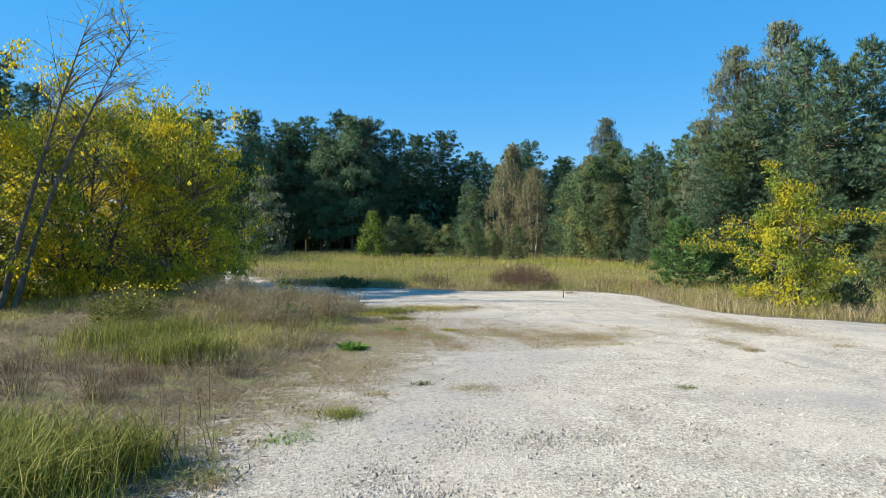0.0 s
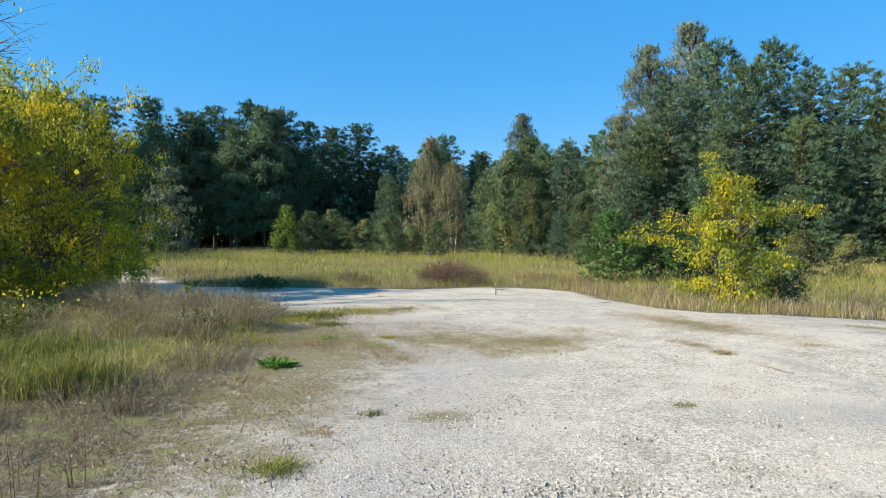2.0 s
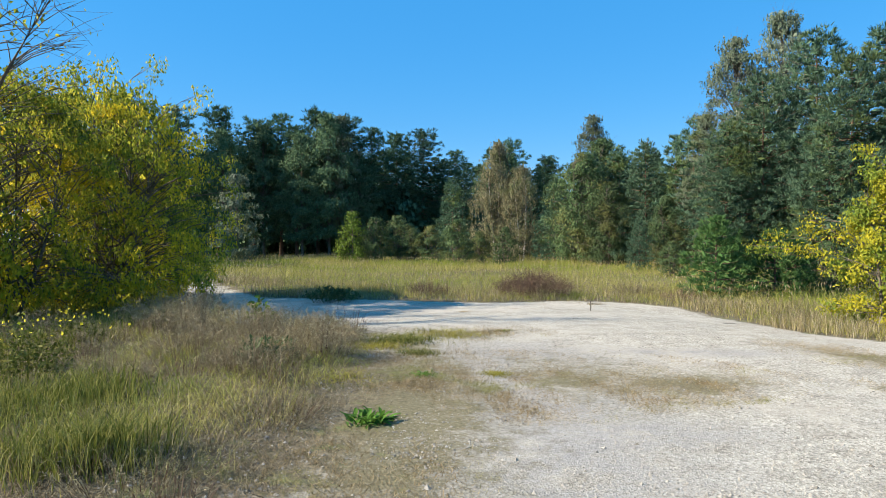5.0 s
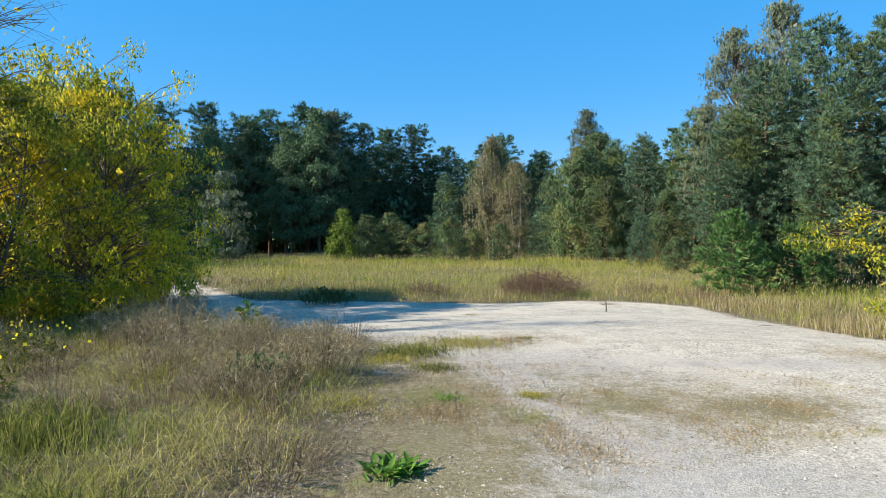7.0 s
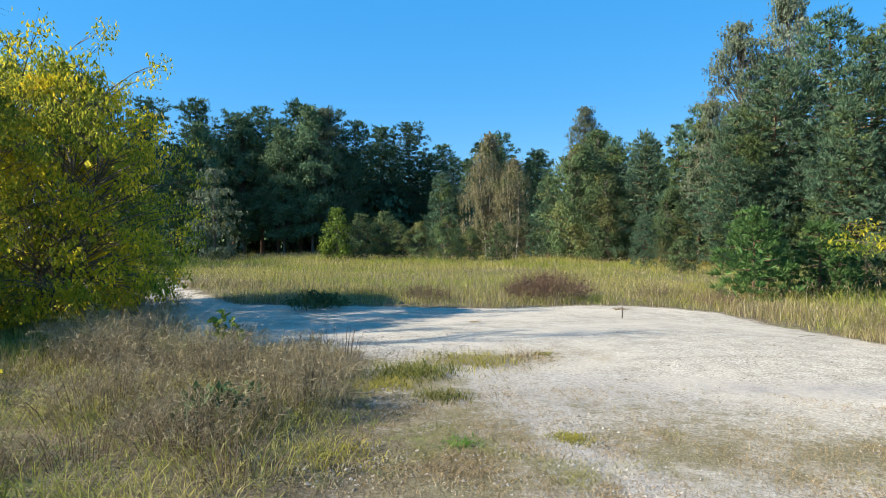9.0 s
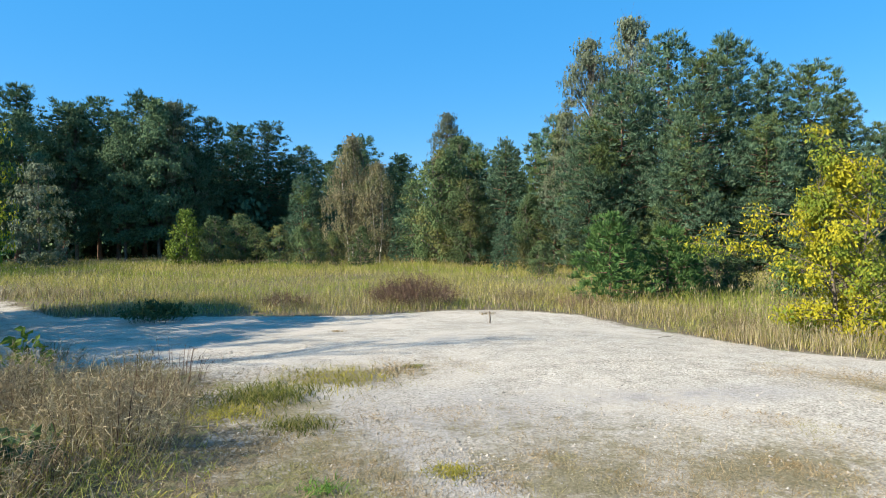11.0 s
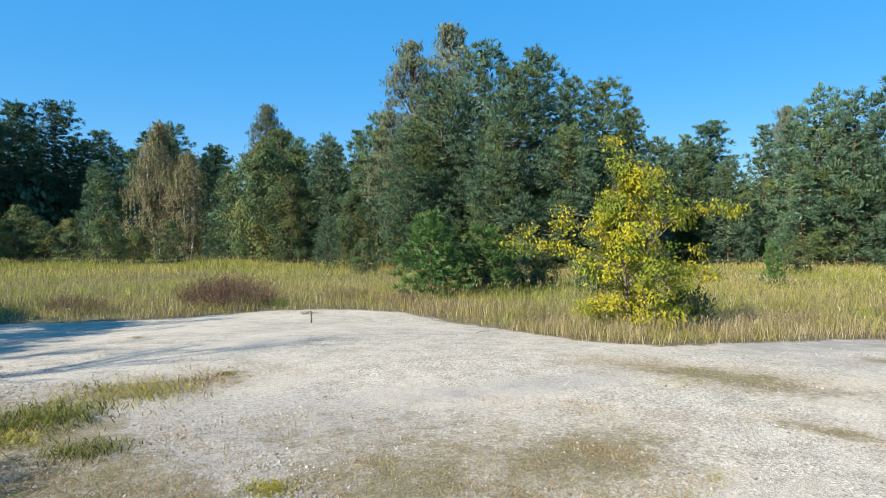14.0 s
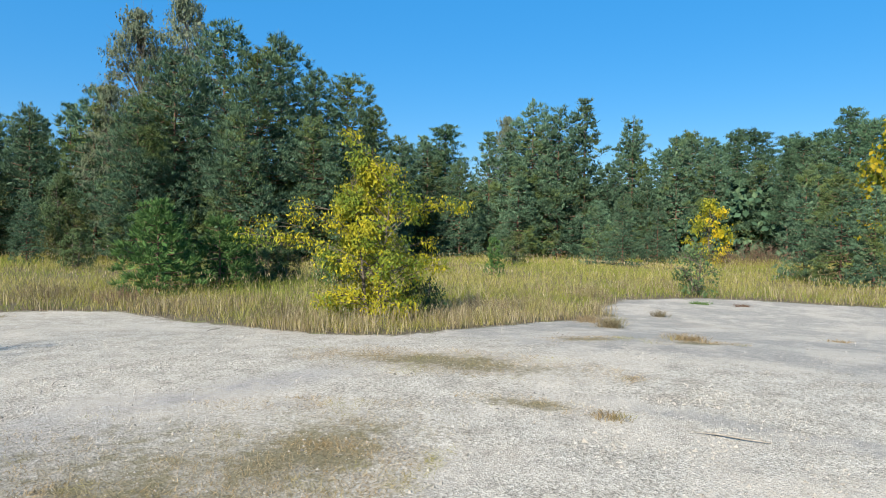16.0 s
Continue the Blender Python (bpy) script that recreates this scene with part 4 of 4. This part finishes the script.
for k, (x, y, h, w, n) in enumerate(((1.76, 25.57, 0.95, 3.2, 900), (-1.99, 25.57, 0.55, 1.7, 240), (5.99, 22.95, 0.5, 1.4, 160), (6.64, 17.33, 0.5, 1.6, 220), (5.03, 25.09, 0.5, 2.0, 220), (11.70, 14.86, 0.55, 1.6, 240), (10.42, 15.27, 0.55, 1.4, 180),
                                     (15.27, 14.86, 0.5, 1.6, 180))):
    tagged(weed_bush("dead_bush", x, y, h, w, n, M_RUST if k < 3 else M_DRY, "dead reddish-brown bush at the edge of the meadow grass", "dead bush", 10, 40 + k), group="dead bushes by the meadow")
weed_bush("brush_heap", 38.5, 15.4, 1.6, 6.0, 500, M_RUST, "heap of brown cut brushwood before the pines", "brush heap", 6, 60)
weed_bush("nettle_clump", -5.0, 23.4, 0.5, 1.9, 170, M_MIXED, "dark green leafy clump in thin shade", "weed", 6, 61, 0.10, M_MIXED)
weed_bush("nettle_clump", -3.5, 11.3, 0.32, 0.9, 60, M_MIXED, "dark green leaves of a low plant among dry stalks", "weed", 5, 62, 0.11, M_MIXED)
g = weed_bush("goldenrod", -5.7, 9.8, 0.75, 1.2, 130, M_GRASS, "green goldenrod with yellow flower tips", "wild flower", 9, 63, 0.055, M_GRASS)
fl = np.random.default_rng(64)
tagged(part("flowers", leaves(np.column_stack([fl.normal(0, 0.35, (46, 2)), fl.uniform(0.55, 0.8, 46)]), fl.normal(0, 1, (46, 3)), 0.04, 0.5, fl), M_FLOWER, g, "yellow flowers"), kind="stuff")
g = weed_bush("goldenrod", -6.6, 12.2, 0.6, 1.0, 60, M_GRASS, "green goldenrod with yellow flower tips", "wild flower", 8, 65, 0.05, M_GRASS)
tagged(part("flowers", leaves(np.column_stack([fl.normal(0, 0.35, (40, 2)), fl.uniform(0.5, 0.7, 40)]), fl.normal(0, 1, (40, 3)), 0.04, 0.5, fl), M_FLOWER, g, "yellow flowers"), kind="stuff")
weed_bush("elder_seedling", -4.8, 15.4, 0.6, 0.7, 16, M_LIME, "spindly seedling with pale yellow-green leaves", "seedling", 5, 66, 0.13, M_LIME)
weed_bush("dry_stalk", -2.6, 5.15, 0.5, 0.3, 6, M_RUST, "thin dry stalk standing at the gravel's edge", "dry stalk", 7, 67)
weed_bush("dry_stalk", -2.35, 5.35, 0.42, 0.25, 5, M_RUST, "thin dry stalk standing at the gravel's edge", "dry stalk", 7, 68)
weed_bush("dry_stalk", -1.3, 24.9, 0.75, 0.4, 7, M_RUST, "dark dry stalk at the far rim of the gravel", "dry stalk", 6, 69)
weed_bush("dry_stalk", -3.0, 14.6, 0.55, 1.0, 26, M_RUST, "bare grey twigs of a dead weed by the gravel", "dry stalk", 7, 70)


def grass_tuft(name, x, y, h, w, n, material, label, lean=0.5, category="grass tuft", width=0.004):
    r = np.random.default_rng(int(abs(x * 91 + y * 37) * 10))
    c = r.normal(0, w / 4, (n, 2))
    b = blades(np.column_stack([c, np.zeros(n)]), h * r.uniform(0.45, 1.1, n), width, lean * r.uniform(0.3, 1.6, n), r)
    thing = new(name)
    thing.location = lift([(x, y)])[0]
    tagged(part("foliage", b, material, thing), kind="stuff")
    return tagged(thing, label, category)


for x, y, h, w, n in ((-2.75, 3.35, 0.5, 0.95, 1500), (-2.5, 4.05, 0.42, 0.9, 900), (-3.3, 4.0, 0.5, 1.1, 1100), (-2.15, 3.0, 0.3, 0.7, 600)):
    grass_tuft("grass_tuft", x, y, h, w, n, M_GRASS, "rank tuft of tall green grass with arching blades", 0.75)
for x, y, h, w, n in ((-3.9, 7.6, 0.36, 0.9, 800), (-3.5, 7.7, 0.42, 0.7, 500), (-5.2, 8.6, 0.4, 1.3, 900), (-4.6, 9.2, 0.42, 1.2, 800)):
    grass_tuft("grass_tuft", x, y, h, w, n, M_GRASS, "yellowish-green grass tuft among dry weeds", 0.5)
for x, y, h, w, n, m, label in ((-1.43, 4.80, 0.05, 0.45, 220, M_WEEDLEAF, "low green weed flat on the gravel"), (-1.20, 5.45, 0.09, 0.35, 240, M_GRASS, "small weed tuft in the gravel"), (-1.00, 6.25, 0.05, 0.3, 140, M_MAT, "small dry tuft in the gravel"),
                                (-0.62, 6.72, 0.05, 0.22, 110, M_GRASS, "small weed tuft in the gravel"), (2.16, 6.75, 0.05, 0.22, 110, M_GRASS, "small weed tuft in the gravel"), (-1.75, 3.90, 0.1, 0.45, 240, M_MAT, "dry flattened tuft in the gravel"),
                                (-0.55, 11.05, 0.045, 0.36, 420, M_MOSS, "round cushion of yellow moss in the gravel"), (-1.45, 10.90, 0.07, 0.3, 160, M_WEEDLEAF, "small green weed in the gravel"), (-1.60, 12.40, 0.09, 0.6, 420, M_GRASS, "bright green low weed at the gravel's rim"),
                                (-1.90, 13.50, 0.16, 0.8, 380, M_GRASS, "yellow-green weed tuft at the gravel's rim"), (8.99, 10.17, 0.13, 0.6, 380, M_MAT, "dry grass tuft growing from the asphalt"), (10.50, 12.12, 0.3, 0.5, 420, M_DRY, "dry brown tuft at the asphalt's edge"),
                                (16.70, 12.24, 0.12, 0.5, 240, M_WEEDLEAF, "low green weed on the asphalt"), (3.85, 9.20, 0.08, 0.3, 160, M_MAT, "dry tuft in a crack of the asphalt"), (11.62, 8.37, 0.06, 0.4, 140, M_MAT, "dry tuft in a crack of the asphalt"),
                                (-0.82, 19.85, 0.06, 0.3, 90, M_MAT, "small dry tuft in the gravel"), (-0.15, 14.70, 0.06, 0.3, 110, M_GRASS, "small weed tuft in the gravel"), (5.30, 9.60, 0.05, 0.4, 120, M_MAT, "dry tuft in a crack of the asphalt"),
                                (16.89, 11.17, 0.1, 0.4, 200, M_RUST, "dark dead tuft on the asphalt"), (13.60, 12.24, 0.22, 0.35, 160, M_DRY, "dry brown tuft at the asphalt's edge"), (11.41, 13.00, 0.2, 0.8, 400, M_MAT, "dry grass tuft at the asphalt's edge"),
                                (3.25, 22.71, 0.1, 0.5, 160, M_DRY, "small dry tuft in the gravel"),
                                (-2.10, 13.60, 0.11, 1.3, 900, M_GRASS, "low olive-green grass at the gravel's rim"), (-1.20, 14.20, 0.09, 1.3, 800, M_MOSS, "low yellowish grass at the gravel's rim"),
                                (-2.30, 12.90, 0.10, 0.9, 500, M_MOSS, "low yellowish grass at the gravel's rim"), (-2.45, 10.60, 0.06, 0.7, 420, M_MOSS, "flat yellow-green moss beside dry weeds"),
                                (-0.40, 14.60, 0.07, 0.9, 420, M_MAT, "low straw-coloured grass on the gravel")):
    grass_tuft("weed_tuft", x, y, h, w, n, m, label, 1.6, "weed", 0.004)

# the broad-leaved green rosette
rosette = tagged(new("dock_plant"), "leafy bright green dock plant growing in the gravel", "weed")
rosette.location = lift([(-1.83, 8.85)])[0]
rosette.scale = (0.9, 0.9, 0.9)
rr = np.random.default_rng(77)
for k in range(84):
    a, up = rr.uniform(0, 6.28), rr.uniform(0.25, 1.3)
    L, w = rr.uniform(0.10, 0.23), rr.uniform(0.014, 0.028)
    t = np.linspace(0, 1, 6)
    out = np.array([math.cos(a), math.sin(a), 0])
    side = np.array([-math.sin(a), math.cos(a), 0])
    mid = out * (0.04 + L * t[:, None] * math.cos(up * 0.9)) + np.array([0, 0, 1]) * (L * (math.sin(up) * t - 0.35 * t ** 2))[:, None] + rr.normal(0, 0.08, 3) * [1, 1, 0] + [0, 0, 0.015]
    wid = w * np.sin(np.pi * np.clip(t * 0.92 + 0.06, 0, 1))[:, None]
    v = np.concatenate([mid - side * wid + [0, 0, 0.008], mid, mid + side * wid + [0, 0, 0.008]])
    i = np.arange(5)
    tri = np.concatenate([np.stack([i + o, i + o + 1, i + o + 7], 1) for o in (0, 6)] + [np.stack([i + o, i + o + 7, i + o + 6], 1) for o in (0, 6)])
    part("leaf", (v, tri), M_WEEDLEAF, rosette, smooth=True)

# ---- posts, sticks, stones ----
post = part("stake", tube([(0, 0, -0.1), (0.01, 0, 0.12), (0.0, 0.01, 0.27), (0.0, 0.01, 0.28)], (0.018, 0.017, 0.016, 0.004), 7), M_BARK)
post.location = lift([(2.71, 20.80)])[0]
tagged(post, "short weathered wooden stake standing in the gravel", "stake")
for x, y, turn, L in ((3.95, 8.25, 100, 0.55), (-2.45, 12.5, 8, 0.3), (5.0, 17.2, 20, 0.45)):
    st = part("stick", tube([(-L / 2, 0, 0.012), (-L / 6, 0.02, 0.018), (L / 5, -0.01, 0.016), (L / 2, 0.015, 0.012)], (0.005, 0.008, 0.007, 0.003), 6), M_WOOD)
    st.matrix_basis = Matrix.Translation(lift([(x, y)])[0]) @ pose(0, 0, 0.006, 0, 0, turn)
    tagged(st, "dry grey stick lying on the gravel", "stick")


def stones(c, size, r, flat=0.55):
    """Half-sunk angular chips, four triangles each."""
    n = len(c)
    a = r.uniform(0, 6.28, n)[:, None] + np.array([0, 1.57, 3.14, 4.71]) + r.normal(0, 0.25, (n, 4))
    rad = size[:, None] * r.uniform(0.6, 1.25, (n, 4))
    ring = np.stack([np.cos(a) * rad, np.sin(a) * rad, 0 * a + size[:, None] * 0.15], -1)
    ring[..., 2] -= 0.007
    top = np.stack([r.normal(0, 0.3, n) * size, r.normal(0, 0.3, n) * size, size * flat * r.uniform(0.6, 1.4, n)], -1)[:, None]
    v = (np.concatenate([ring, top], 1) + c[:, None]).reshape(-1, 3)
    t = []
    for i in range(4):
        j = (i + 1) % 4
        t += [(i, j, 4)]
    return v, (np.arange(n)[:, None, None] * 5 + np.array(t)[None]).reshape(-1, 3)


p, d = polar(190000, 0.0, 1.0, -180, 180, r)
d = r.uniform(0.3, 15, len(p)) 
a = np.radians(r.uniform(-62, 100, len(p)))
p = np.column_stack([np.sin(a) * d - 0.8, 2.5 + np.cos(a) * d])
s = inside(p)
thin = np.where(p[:, 0] > 5.5, 0.2, 1.0) * np.clip(0.25 + drift(p, 0.8, 31), 0, 1)
keep = (s > -1.0) & (r.uniform(size=len(p)) < thin) & (p[:, 1] > 2)
p = p[keep]
size = np.clip(r.lognormal(-4.75, 0.45, len(p)), 0.005, 0.026)
tagged(part("gravel_chips", stones(lift(p, 0.008), size, r), M_STONE), "loose pale limestone chips strewn over the lot", "gravel", kind="stuff")
for x, y, z in ((0.70, 6.92, 0.035), (-1.23, 7.34, 0.04), (1.27, 11.72, 0.04), (3.01, 12.38, 0.035), (2.86, 9.67, 0.035), (3.27, 10.72, 0.03), (3.18, 9.12, 0.04), (-0.35, 11.52, 0.03), (0.3, 7.6, 0.035), (-0.6, 7.9, 0.03)):
    st = part("stone", stones(np.zeros((1, 3)), np.array([z]), r, 0.8), M_STONE)
    st.location = lift([(x, y)])[0]
    tagged(st, "angular grey stone lying on the gravel", "stone", "stones on the gravel")
